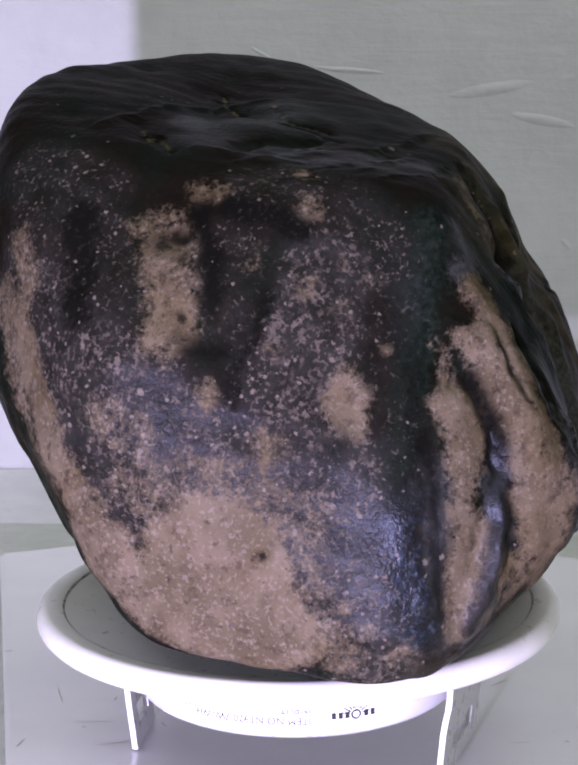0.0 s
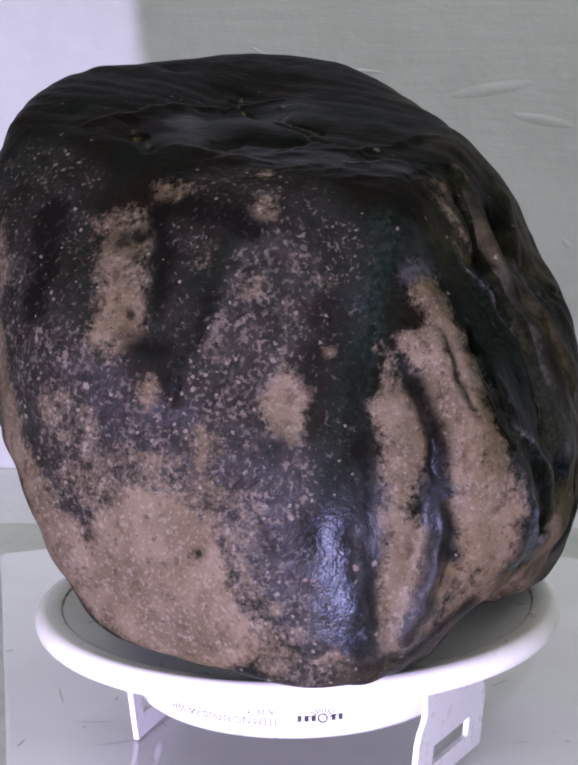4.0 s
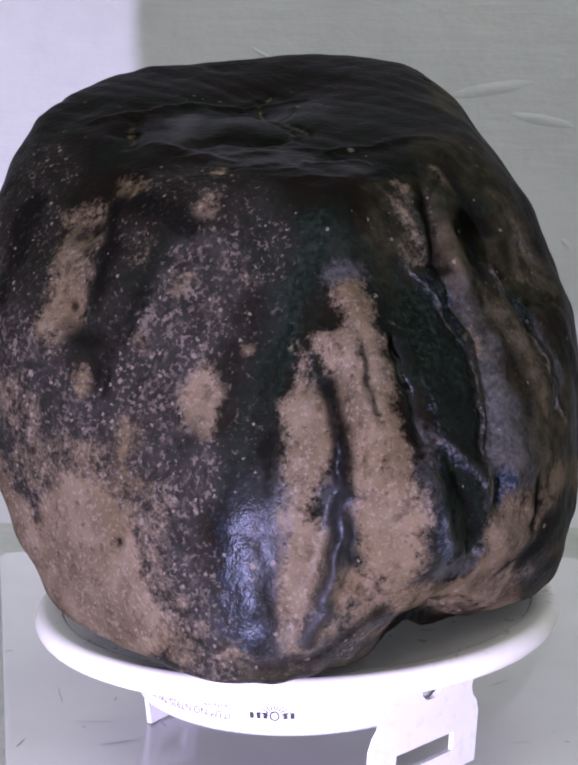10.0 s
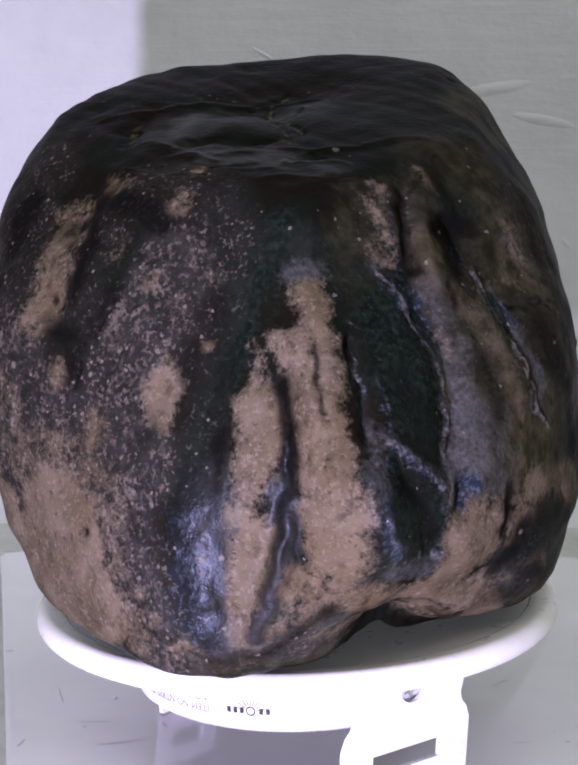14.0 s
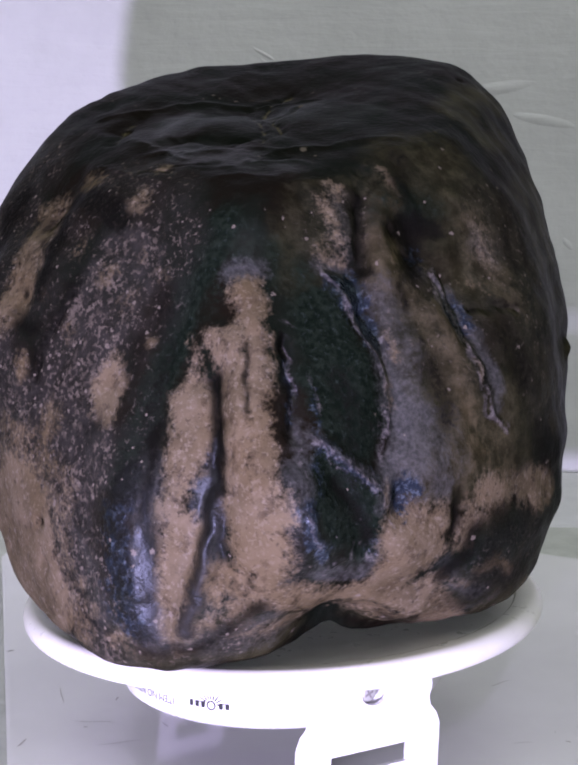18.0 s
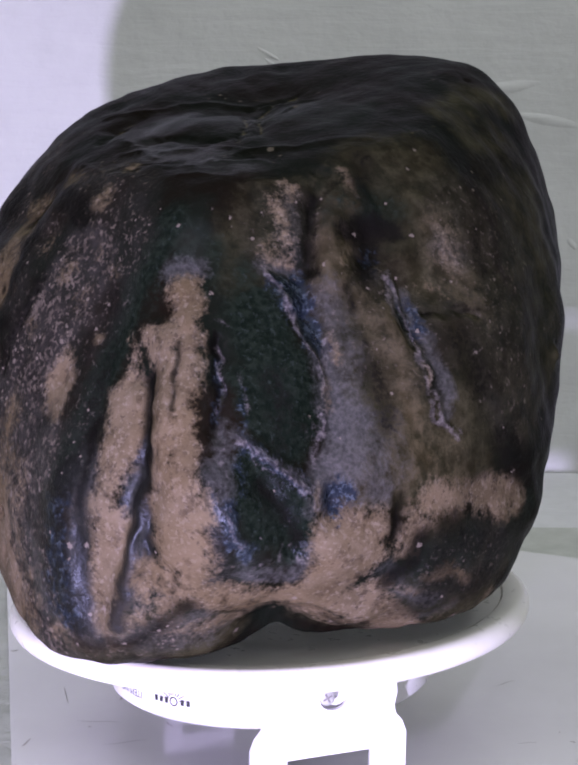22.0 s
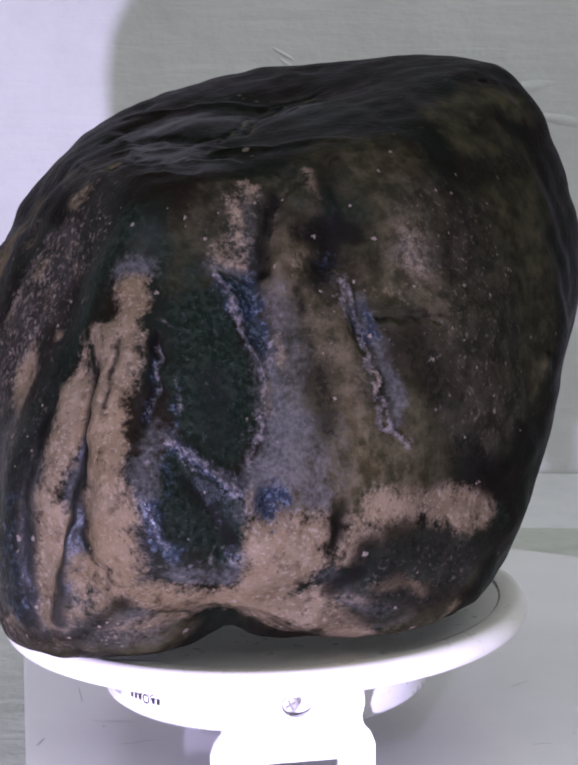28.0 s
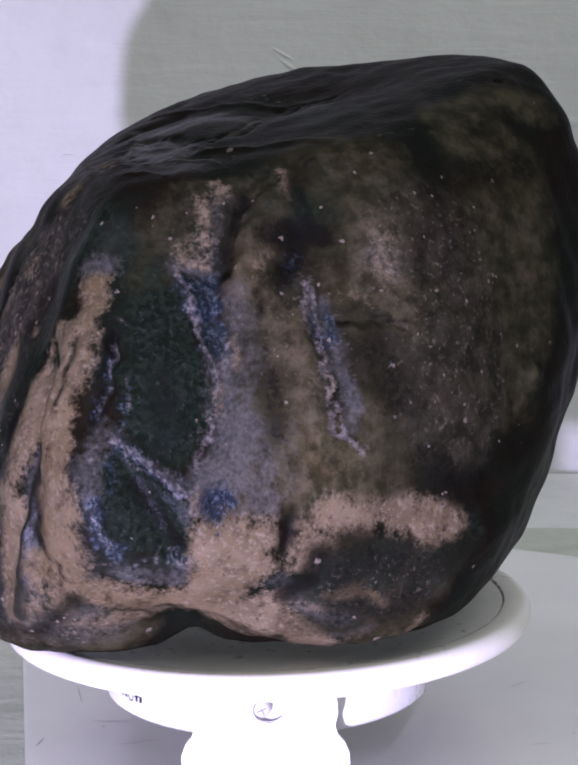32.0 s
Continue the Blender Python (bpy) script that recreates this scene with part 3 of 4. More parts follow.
# dark line along the step under the raised brown patch
mark("dark", 0.7, 1.0, (-32, 16), (-26, 15), (-20, 15))
mark("brown", 0.5, 7.4, (-33, -9), (-21, -7))
mark("brown", 0.5, 6.2, (-11, 8), (-6, -4))
mark("dark", 0.5, 4.9, (-34, 51), (-40, 43))
mark("brown", 0.4, 8.6, (4, 14), (5, -1))
mark("dark", 0.6, 6.2, (3, 41), (26, 37))
mark("tan", 0.5, 1.5, (-42, 49), (-42, 44))
mark("tan", 0.8, 2.2, (-60, 45))
mark("tan", 0.5, 2.7, (-65, 42), (-63, 35), (-67, 29))
mark("brown", 0.5, 6.2, (-74, 34), (-74, 25))
mark("tan", 0.5, 1.7, (-62, 33), (-63, 29))
mark("disp", -2.4, 3.5, (-63, 26), (-59, 19), (-56, 12))
mark("disp", -2.8, 4.9, (-55, 6), (-56, -1), (-57, -8))
mark("disp", -2.6, 3.2, (-56, -12), (-57, -16))
mark("disp", -2, 3.0, (-77, 10), (-76, -1))
mark("disp", -1, 4.9, (-67, 3), (-65, -5))
mark("disp", 1.2, 3.2, (-65, 18), (-62, 9))
mark("disp", -1.4, 4.9, (-68, -10), (-65, -17), (-64, -22))
mark("disp", 0.8, 1.5, (-70, -5), (-62, -12))
mark("disp", -0.7, 3.0, (-38, 22), (-37, 13), (-36, 7))
mark("disp", 1.2, 3.2, (-41, 17), (-41, 7), (-38, -2))
mark("disp", -1.2, 2.5, (-35, 3), (-32, -4))
mark("disp", -1.3, 4.2, (-45, 35), (-38, 34))
mark("disp", 1.8, 3.0, (-50, 37), (-54, 25))
mark("disp", -1.2, 2.0, (-55, 42), (-57, 28))
mark("disp", -1, 3.0, (-42, 29))
mark("disp", 1.2, 6.2, (-26, 26))
mark("disp", -1, 1.2, (-32, 16), (-22, 14))
mark("disp", -1.6, 3.2, (-56, -16))
mark("disp", 1, 4.9, (-54, -24))
mark("disp", -1.2, 2.0, (-44, -16), (-45, -22))
mark("disp", 1.6, 3.7, (-60, -34), (-47, -38))
mark("disp", -1.2, 4.9, (-67, -27))
mark("disp", -1.6, 3.7, (-40, -25), (-43, -29))
mark("disp", -0.6, 1.2, (11, 4), (10, 1))
mark("dark", 0.6, 0.5, (12, 4), (10, 1))
mark("dark", 0.6, 1.5, (-73, -34), (-72, -37))
mark("disp", -2.5, 2.5, (-58, -45), (-46, -47))
mark("disp", -7, 8.9, (-67, -41))
mark("disp", -1, 4.9, (-67, -33))
mark("disp", -3, 2.0, (-31, -44), (-17, -40))
mark("disp", -1, 4.9, (108, 80), (-79, 77))
mark("disp", 0.6, 1.5, (-144, 56), (-117, 64), (-73, 64), (-45, 63), (-23, 58))
mark("disp", -1.3, 2.0, (-155, 62), (-102, 73))
mark("disp", -0.7, 1.0, (-70, 78), (98, 87), (75, 77))
mark("disp", 0.7, 1.2, (165, 50), (150, 59), (120, 67), (74, 69))
mark("disp", -0.7, 1.1, (119, 69), (100, 66))
mark("disp", 0.7, 1.5, (-90, 58), (-69, 56))
mark("ochre", 0.7, 0.5, (-70, 78), (98, 87), (77, 83), (75, 77))
mark("ochre", 0.5, 0.5, (113, 65), (103, 65))
mark("pale", 0.6, 0.7, (45, 50), (46, 48))
mark("ochre", 0.4, 0.7, (-6, 54), (5, 53))
mark("disp", -1, 1.0, (45, 49))
mark("pale", 0.4, 0.9, (-8, 41), (-7, 41))
mark("ochre", 0.5, 1.0, (175, 55), (-171, 54))
mark("disp", -1.5, 2.0, (177, 55), (-170, 53))
mark("brown", 0.8, 6.2, (18, 53), (37, 49), (42, 42))
mark("disp", -0.8, 7.4, (73, 63))
mark("brown", 0.55, 14.8, (-21, 48), (-20, 34), (-21, 19))
mark("brown", 0.5, 14.8, (10, 34), (2, 16), (-11, -1))
mark("brown", 0.4, 13.6, (-23, 9), (-26, -8))
mark("brown", 0.6, 14.8, (21, 38), (12, 20), (1, 4))
mark("brown", 0.35, 11.1, (-65, 40), (-52, 42))
mark("disp", -1.6, 2.0, (-49, 49), (-54, 38), (-58, 28))
mark("disp", -1, 3.9, (-41, 36), (-41, 29))
mark("disp", 1.2, 3.0, (-26, 38), (-33, 28))
mark("disp", -1.8, 2.2, (-37, 17), (-37, 11))
mark("disp", 1, 2.5, (-49, 10), (-54, -3), (-56, -11))
mark("dark", 0.8, 2.5, (-61, 23), (-61, 16))
mark("dark", 0.7, 2.0, (-38, 15), (-36, 12))
mark("olive", 0.6, 2.7, (-48, 42), (-52, 30), (-54, 21))
mark("olive", 0.5, 2.2, (-41, 18), (-41, 8), (-40, -2))
mark("spk", 0.35, 11.1, (-155, -28), (-143, -33), (-132, -29))
mark("spk", 0.5, 7.4, (-136, -39), (-124, -38))
mark("spk", 0.35, 19.7, (-11, 29), (-12, 2))
mark("spk", 0.4, 9.9, (-32, -29), (-20, -28))
mark("spk", 0.3, 14.8, (-59, 33), (-41, 11))
mark("brown", 0.9, 4.9, (-113, -38), (-97, -37), (-87, -37), (-77, -38))
mark("tan", 0.45, 3.2, (-103, -36), (-93, -36))
mark("tan", 0.4, 3.2, (-86, -35), (-76, -36))
mark("grey", 0.4, 3.7, (-84, -37), (-79, -39))
mark("tan", 0.45, 1.7, (-54, -42), (-41, -46))
mark("brown", 0.8, 3.0, (-59, -42), (-41, -46))
mark("brown", 0.7, 6.2, (-38, -34), (-27, -38), (-20, -36))
mark("brown", 0.5, 7.4, (-32, -27), (-17, -30))
mark("grey", 0.35, 7.4, (-47, -4), (-47, -11))
mark("olive", 0.35, 7.4, (-37, -7), (-33, -14))
mark("brown", 0.6, 7.4, (-68, 37), (-72, 25))
mark("brown", 0.5, 4.9, (-44, 19), (-48, 10))
mark("gloss", 0.42, 7.4, (-105, -18), (-105, -25), (-103, -32))
mark("gloss", 0.7, 3.2, (-89, -14), (-89, -21), (-91, -27), (-92, -31))
mark("gloss", 0.6, 2.7, (-75, -13), (-73, -18), (-71, -24))
mark("gloss", 0.12, 3.0, (-82, 33), (-80, 27))
mark("gloss", 0.5, 3.0, (-88, -7), (-87, -14))
mark("gloss", 0.08, 6.2, (-109, -21), (-107, -27))
mark("gloss", 0.8, 2.0, (-74, -14), (-72, -19))
mark("gloss", 0.5, 2.2, (-70, -23), (-62, -26))
mark("gloss", 0.6, 1.7, (-60, 22), (-58, 13))
mark("gloss", 0.05, 17.3, (-157, -2), (-139, -10), (-117, -17), (-109, -23))
mark("gloss", 0.5, 1.7, (-77, 8), (-76, -1))
mark("gloss", 0.1, 7.4, (-68, 3), (-65, -16))
mark("gloss", 0.07, 7.4, (-171, 60), (179, 78), (69, 78))
mark("gloss", 0.3, 2.5, (-115, 59), (-72, 54))
mark("gloss", 0.12, 3.7, (-93, 55), (-74, 52))
mark("gloss", 0.15, 4.9, (-129, 68), (-80, 53))
# tan-brown foot, lightened in the colour for light bounced off the plate
mark("tan", 0.6, 3.7, (-80, -36), (-74, -36))
mark("tan", 0.5, 2.5, (-59, -40), (-49, -44))
mark("brown", 0.9, 6.2, (-87, -38), (-77, -41))
mark("dark", 0.7, 3.0, (-129, 22), (-131, 15), (-135, 2))
mark("dark", 0.5, 4.9, (-103, 20), (-100, 7), (-101, -10))
mark("dark", 0.6, 3.2, (-114, -6), (-117, -8))
mark("dark", 0.8, 3.7, (-149, 39), (-141, 29), (-140, 18))
mark("dark", 0.6, 3.0, (-145, 12), (-141, 11))
mark("tan", 0.8, 2.7, (-146, 44), (-150, 42))
mark("tan", 0.7, 2.5, (-118, 42), (-119, 40))
mark("tan", 0.6, 1.6, (-121, 53))
mark("olive", 0.5, 3.0, (113, 82), (82, 87))
mark("ochre", 0.5, 1.0, (168, 56), (-172, 54))
mark("dark", 0.9, 1.5, (174, 57))
mark("tan", 0.7, 1.2, (-105, 11))
mark("tan", 0.8, 1.1, (-113, 1))
mark("brown", 0.8, 13.6, (-45, -5), (-38, -11), (-29, -7))
mark("brown", 0.7, 7.4, (-51, 27), (-50, 7), (-49, -5))
mark("olive", 0.6, 4.9, (-46, 20), (-44, 7), (-43, -5))
mark("brown", 0.6, 11.1, (-24, 24), (-24, 6))
mark("brown", 0.5, 7.4, (-33, -24), (-22, -29), (-14, -25))
mark("tan", 0.7, 3.2, (-78, -28), (-73, -31), (-67, -32))
mark("tan", 0.7, 3.7, (-63, -37), (-48, -41))
mark("grey", 0.5, 4.9, (-92, -34), (-84, -37), (-78, -36))
mark("brown", 0.8, 7.4, (-90, -33), (-78, -36))
mark("blue", 1, 3.2, (-57, -15), (-55, -14))
mark("grey", 0.6, 3.2, (-90, -16), (-89, -10))
mark("grey", 0.5, 3.2, (-51, 12), (-51, 2), (-52, -4))
mark("tan", 0.6, 2.0, (-36, -30), (-31, -29))
mark("grey", 0.6, 3.7, (-55, 22), (-53, 16), (-55, 10))
mark("green", 0.55, 3.2, (-79, 31), (-79, 25), (-80, 21))
mark("brown", 0.5, 8.6, (-35, 53), (-17, 41))
mark("brown", 0.7, 7.4, (-27, 32), (-25, 23))
mark("olive", 0.6, 2.7, (-49, 38), (-53, 31))
# shadow of the groove left of the knob, painted in once more
mark("dark", 0.8, 1.7, (-53, 44), (-56, 33), (-57, 26))
mark("grey", 0.5, 2.5, (-60, 44), (-62, 31))
mark("green", 0.7, 3.0, (-38, 44), (-36, 39))
mark("grey", 0.6, 4.9, (-99, -11), (-100, -22), (-99, -32))
mark("grey", 0.35, 11.1, (-120, -24), (-115, -31), (-110, -34))
mark("spk", 1, 9.9, (-120, -26), (-115, -31), (-110, -35))
mark("tan", 0.42, 9.9, (-149, -14), (-134, -15), (-124, -19))
mark("tan", 0.45, 7.4, (-122, -26), (-120, -31), (-115, -35))
mark("spk", 0.9, 12.3, (-155, -15), (-141, -17), (-124, -20))
mark("tan", 0.5, 4.2, (-96, -24), (-96, -32))
mark("tan", 0.5, 3.7, (-80, -24), (-77, -30))
mark("brown", 0.6, 7.4, (-101, -35), (-86, -35))
mark("green", 0.8, 5.7, (-90, 34), (-96, 21), (-99, 10), (-102, -2), (-104, -12))
mark("green", 0.6, 7.4, (-36, -28), (-27, -26))
mark("green", 0.5, 4.9, (-101, 12), (-101, 1), (-100, -11))
mark("green", 0.6, 4.9, (-72, 26), (-73, 17))
mark("green", 0.5, 6.2, (-48, 38), (-43, 42), (-33, 39))
mark("green", 0.5, 7.4, (-18, -29), (-10, -22))
mark("green", 0.5, 11.1, (173, 68), (118, 81), (17, 71))
mark("dark", 1, 1.8, (-153, 33), (-149, 32))
mark("dark", 0.7, 1.0, (-159, 30))
mark("pale", 0.7, 0.6, (-57, 9), (-56, 10), (-54, 13))
mark("pale", 0.6, 0.6, (-57, 9), (-57, 3), (-58, -1), (-59, -7))
mark("pale", 0.7, 0.6, (-61, -12), (-60, -15), (-60, -17), (-58, -19))
mark("pale", 0.5, 0.5, (-73, 7), (-72, 2), (-71, -1))
mark("pale", 0.6, 0.5, (-77, 8), (-76, 4), (-76, -1))
mark("pale", 0.4, 0.4, (-63, -4), (-61, -4))
mark("grey", 0.7, 1.7, (-75, -3), (-74, -8), (-74, -12))
mark("pale", 0.45, 0.6, (-75, -4), (-74, -8))
mark("olive", 0.35, 7.4, (-70, 22), (-67, 16))
mark("dark", 0.6, 1.5, (-59, 22), (-57, 16))
mark("disp", -0.8, 2.5, (-56, -15))
mark("dark", 0.5, 2.0, (-56, -16))
mark("olive", 0.5, 3.7, (-47, 3), (-45, -5), (-42, -10))
mark("grey", 0.6, 4.2, (-53, 7), (-52, -2), (-53, -9))
mark("dark", 0.4, 3.7, (-48, 12), (-48, 7))
mark("pale", 0.35, 0.7, (-21, -27), (-20, -27))
mark("pale", 0.6, 0.7, (-38, -28), (-37, -28))
mark("pale", 0.6, 0.6, (-39, -29))
mark("dark", 0.35, 7.4, (-24, 5), (-22, -7), (-27, -13))
# broad lavender highlight of the bulge, tinted into the stone's colour
mark("blue", 0.4, 5.7, (-105, -18), (-105, -25), (-103, -32))
mark("grey", 0.2, 6.2, (-102, -13), (-104, -20))
mark("blue", 0.5, 1.5, (-72, 3), (-72, -5), (-72, -11))
mark("dark", 0.6, 3.2, (-66, 6), (-66, -6), (-65, -16))
mark("tan", 0.55, 3.2, (-89, 9), (-88, 6))
mark("tan", 0.7, 4.9, (-95, -0), (-92, -6), (-94, -10))
mark("tan", 0.8, 4.9, (-92, -22), (-93, -27), (-95, -32))
mark("grey", 0.5, 3.7, (-87, -17), (-88, -23), (-89, -29))
mark("tan", 0.75, 5.4, (-91, -24), (-85, -25), (-76, -28), (-69, -32))
mark("grey", 0.6, 4.4, (-91, -34), (-84, -36), (-78, -37))
mark("tan", 0.6, 3.2, (-96, -33), (-89, -31))
mark("brown", 0.5, 9.9, (-32, 29), (-43, 8), (-51, -9))
mark("brown", 0.4, 7.4, (-32, 46), (-30, 36))
mark("tan", 0.6, 3.2, (-71, -36), (-63, -39), (-53, -42))
mark("tan", 0.7, 3.0, (-85, -30), (-80, -28))
mark("gloss", 0.95, 3.7, (-98, -14), (-100, -23), (-100, -31))
mark("gloss", 0.5, 2.0, (-98, -32), (-92, -33))
# grey base painted in beneath the bulge's highlight to strengthen it
mark("grey", 0.5, 3.2, (-99, -14), (-101, -24), (-101, -31), (-94, -33))
mark("olive", 1, 3.7, (-46, 41), (-49, 32), (-52, 24))
mark("disp", 1.1, 3.9, (-46, 41), (-49, 32), (-52, 24))
# shadowed hollow right of the knob, darkened in the colour
mark("dark", 0.9, 3.0, (-38, 37), (-40, 31), (-44, 26))
mark("tan", 0.45, 1.7, (-46, 36), (-48, 29))
mark("dark", 0.7, 1.2, (-56, 40), (-57, 31))
mark("tan", 0.5, 2.0, (-62, 47), (-60, 43))
mark("grey", 0.5, 1.7, (-64, 36), (-65, 30))
mark("grey", 0.6, 3.7, (-22, 30), (-20, 26))
mark("olive", 0.6, 6.2, (-23, 32), (-21, 22))
mark("pale", 0.3, 0.6, (-22, 31), (-22, 28))
mark("dark", 0.7, 1.0, (-33, 16), (-28, 16), (-23, 16))
mark("tan", 1, 3.0, (-80, -12), (-79, -14))
mark("tan", 0.8, 2.2, (-92, -21), (-93, -25))
mark("grey", 0.6, 4.4, (-98, -33), (-87, -34), (-79, -33))
mark("grey", 0.4, 4.9, (-93, -29), (-83, -27))
mark("spk", 0.6, 7.4, (-103, -34), (-87, -35))
mark("tan", 0.5, 1.7, (-93, -34), (-89, -32))
mark("tan", 0.5, 2.0, (-82, -29), (-79, -29))
mark("dark", 0.5, 1.2, (-81, -23), (-83, -26))
mark("dark", 0.8, 1.1, (-147, 17), (-146, 16))
mark("dark", 0.6, 0.9, (-153, 23), (-152, 22))
mark("dark", 0.5, 0.9, (-146, 22))
mark("dark", 0.5, 1.0, (-149, 17))
mark("dark", 0.6, 1.1, (-150, 28), (-147, 28))
mark("grey", 0.8, 2.7, (-41, -33), (-33, -35))
mark("grey", 0.6, 1.7, (-34, -39), (-28, -36))
mark("tan", 0.5, 1.5, (-44, -32), (-37, -33))
mark("green", 0.5, 4.4, (-98, 18), (-98, 7), (-98, -4))
mark("grey", 0.6, 3.0, (-77, -18), (-76, -26))
mark("grey", 0.4, 4.9, (-78, -13), (-79, -21))
mark("disp", -2.6, 10, (-156, 34), (-166, 24))
mark("disp", -1.8, 5, (-84, 22))
mark("disp", -4.5, 13, (95, 66), (112, 71))
mark("disp", 1.5, 3, (-62, 21))
mark("disp", 2.2, 6, (-55, -13), (-52, -10))
mark("disp", -2.4, 9, (-17, 25), (-32, 23))
mark("disp", -1.8, 6, (-38, -4))
mark("disp", -2, 6, (-114, 0))
mark("disp", -1.5, 6, (50, 47))
# the valley with the tan stripes, and the polished ridges beside them
mark("disp", -4.6, 7, (-91, 5), (-91, -5), (-90.5, -14))
mark("disp", -2.6, 5, (-93, -21), (-94, -29))
mark("disp", 1.9, 2.6, (-87.5, -12.5), (-88, -16), (-89, -21), (-90.5, -27), (-93, -32))
mark("disp", -1.6, 1.8, (-89, 4), (-87, -4), (-88, -11), (-90.5, -18), (-92, -24))
mark("disp", -1.8, 4, (-59, -2), (-61, -11))
mark("disp", 0.8, 2, (-79, 12), (-78, 4), (-77, -3))
mark("disp", -1.8, 1.1, (-77, 12), (-76.4, 4), (-75.6, -3))
mark("tan", 1, 4.0, (-93.3, 2), (-92.4, -3), (-93, -8))
mark("tan", 0.8, 3.0, (-93.5, -10), (-94, -14), (-96, -17))
mark("tan", 1, 2.8, (-92.5, -20), (-94, -25), (-95, -30))
mark("tan", 1, 2.6, (-83.5, 20), (-83.5, 15), (-82, 12), (-81.2, 5), (-81, -2), (-80.8, -9), (-80.5, -15), (-79, -20))
mark("tan", 1, 2.4, (-90, 12), (-86.2, 6), (-84.3, 0), (-83.7, -6), (-83, -13), (-82.5, -20), (-80, -25))
mark("tan", 0.8, 2.6, (-79, -12), (-77.5, -18), (-77, -23))
mark("dark", 1, 4.2, (-103.5, -12), (-105, -18), (-104.8, -22.4), (-103, -28), (-100, -33))
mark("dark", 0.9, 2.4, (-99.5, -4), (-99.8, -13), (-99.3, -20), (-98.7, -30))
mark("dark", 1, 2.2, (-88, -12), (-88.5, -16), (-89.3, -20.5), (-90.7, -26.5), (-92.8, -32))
# three carved grooves, darkened in the colour too
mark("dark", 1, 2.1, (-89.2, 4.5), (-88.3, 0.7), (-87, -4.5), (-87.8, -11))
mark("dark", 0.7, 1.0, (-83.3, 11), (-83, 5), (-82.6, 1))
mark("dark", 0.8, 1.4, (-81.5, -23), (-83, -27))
mark("gloss", 0.9, 4.4, (-103.5, -13), (-105, -19), (-104.8, -23), (-103, -29), (-98, -33))
mark("gloss", 1, 2.6, (-87.8, -12), (-88.5, -17), (-89.5, -22), (-91, -28), (-93, -33))
mark("gloss", 0.35, 9, (-112, -8), (-110, -18), (-108, -28))
mark("dark", 0.7, 3.4, (-101, -36), (-91, -35.5), (-84, -32), (-80, -29))
# crevice, darkened along its cut, flakes and glossy pocket of the broken face
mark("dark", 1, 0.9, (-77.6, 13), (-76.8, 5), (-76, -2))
mark("pale", 0.7, 0.7, (-77, 11), (-75.8, 5), (-76, 0))
mark("pale", 0.7, 0.5, (-73.6, 7), (-72, 3), (-70.9, 0))
mark("pale", 0.7, 1.0, (-72.3, -4.3), (-69.7, -5.8), (-65.3, -8.5), (-61.1, -11.9))
mark("grey", 0.9, 1.0, (-72.3, -4.3), (-69.7, -5.8), (-65.3, -8.5), (-61.1, -11.9))
mark("disp", 0.9, 1.1, (-72.3, -4.3), (-69.7, -5.8), (-65.3, -8.5), (-61.1, -11.9))
mark("green", 1, 3.2, (-70.5, -10), (-66, -15), (-63, -21))
mark("dark", 0.8, 2.6, (-69, -11), (-65, -16), (-63, -21))
mark("disp", -1.6, 3.4, (-69, -11), (-65.5, -16), (-63.5, -21))
mark("disp", 1.3, 1.1, (-73.3, -14), (-72.3, -17), (-70.5, -21))
mark("gloss", 1, 1.6, (-73.3, -14), (-72.4, -17), (-70.5, -21.5))
# blue under the glossy ridge, its highlight tinted into the colour
mark("blue", 0.9, 1.5, (-73.6, -12), (-73, -17), (-71, -21.5))
# small bumps with pale strokes: glints of the rim painted on
for i in range(9):
    mark("disp", 0.9, 0.7, (-71 + 1.25 * i, -22.6 - 0.5 * (i % 3)))
    mark("pale", 0.55, 0.5, (-71 + 1.25 * i, -22.2 - 0.5 * (i % 3)), (-70.6 + 1.25 * i, -24.4))
mark("gloss", 0.6, 2.2, (-71, -23), (-66, -24.5), (-61, -23.5))
mark("grey", 0.8, 1.4, (-72.5, -23), (-69, -26.5), (-64, -27.4), (-60.5, -24))
mark("blue", 1, 2.7, (-65.5, 24), (-63, 21), (-59.6, 15.5), (-57.3, 11))
mark("gloss", 0.5, 1.6, (-64, 22), (-60, 16), (-57.5, 11))
mark("pale", 0.7, 0.6, (-68.5, 27), (-65.5, 22), (-62.2, 17.5), (-60.6, 12.5), (-57.5, 7), (-57.8, -1), (-59, -8), (-60.3, -12))
mark("pale", 0.7, 0.6, (-55, 12), (-57, 5))
mark("disp", 0.8, 0.9, (-67, 25), (-62.3, 18), (-60.6, 12.5), (-57.6, 6), (-58, -2), (-59.5, -9))
mark("blue", 0.9, 2.0, (-55.1, -15.8))
mark("pale", 0.7, 0.8, (-37.6, 25.9), (-37.2, 18), (-36.6, 12), (-37.3, 6.3), (-35.7, 0.2), (-31.5, -6.1))
mark("blue", 0.7, 1.6, (-35, 18), (-34.4, 12.6))
mark("grey", 0.9, 1.7, (-35.5, 20), (-34.6, 12), (-34.4, 6), (-33, 0))
mark("disp", 0.8, 0.9, (-37.6, 25), (-37, 18), (-36.8, 10), (-36.5, 3), (-32.5, -5))
mark("tan", 0.95, 3.6, (-53, -34), (-44, -36), (-35, -42))
mark("spk", 0.8, 8, (-112, 27), (-118, 15), (-124, 5))
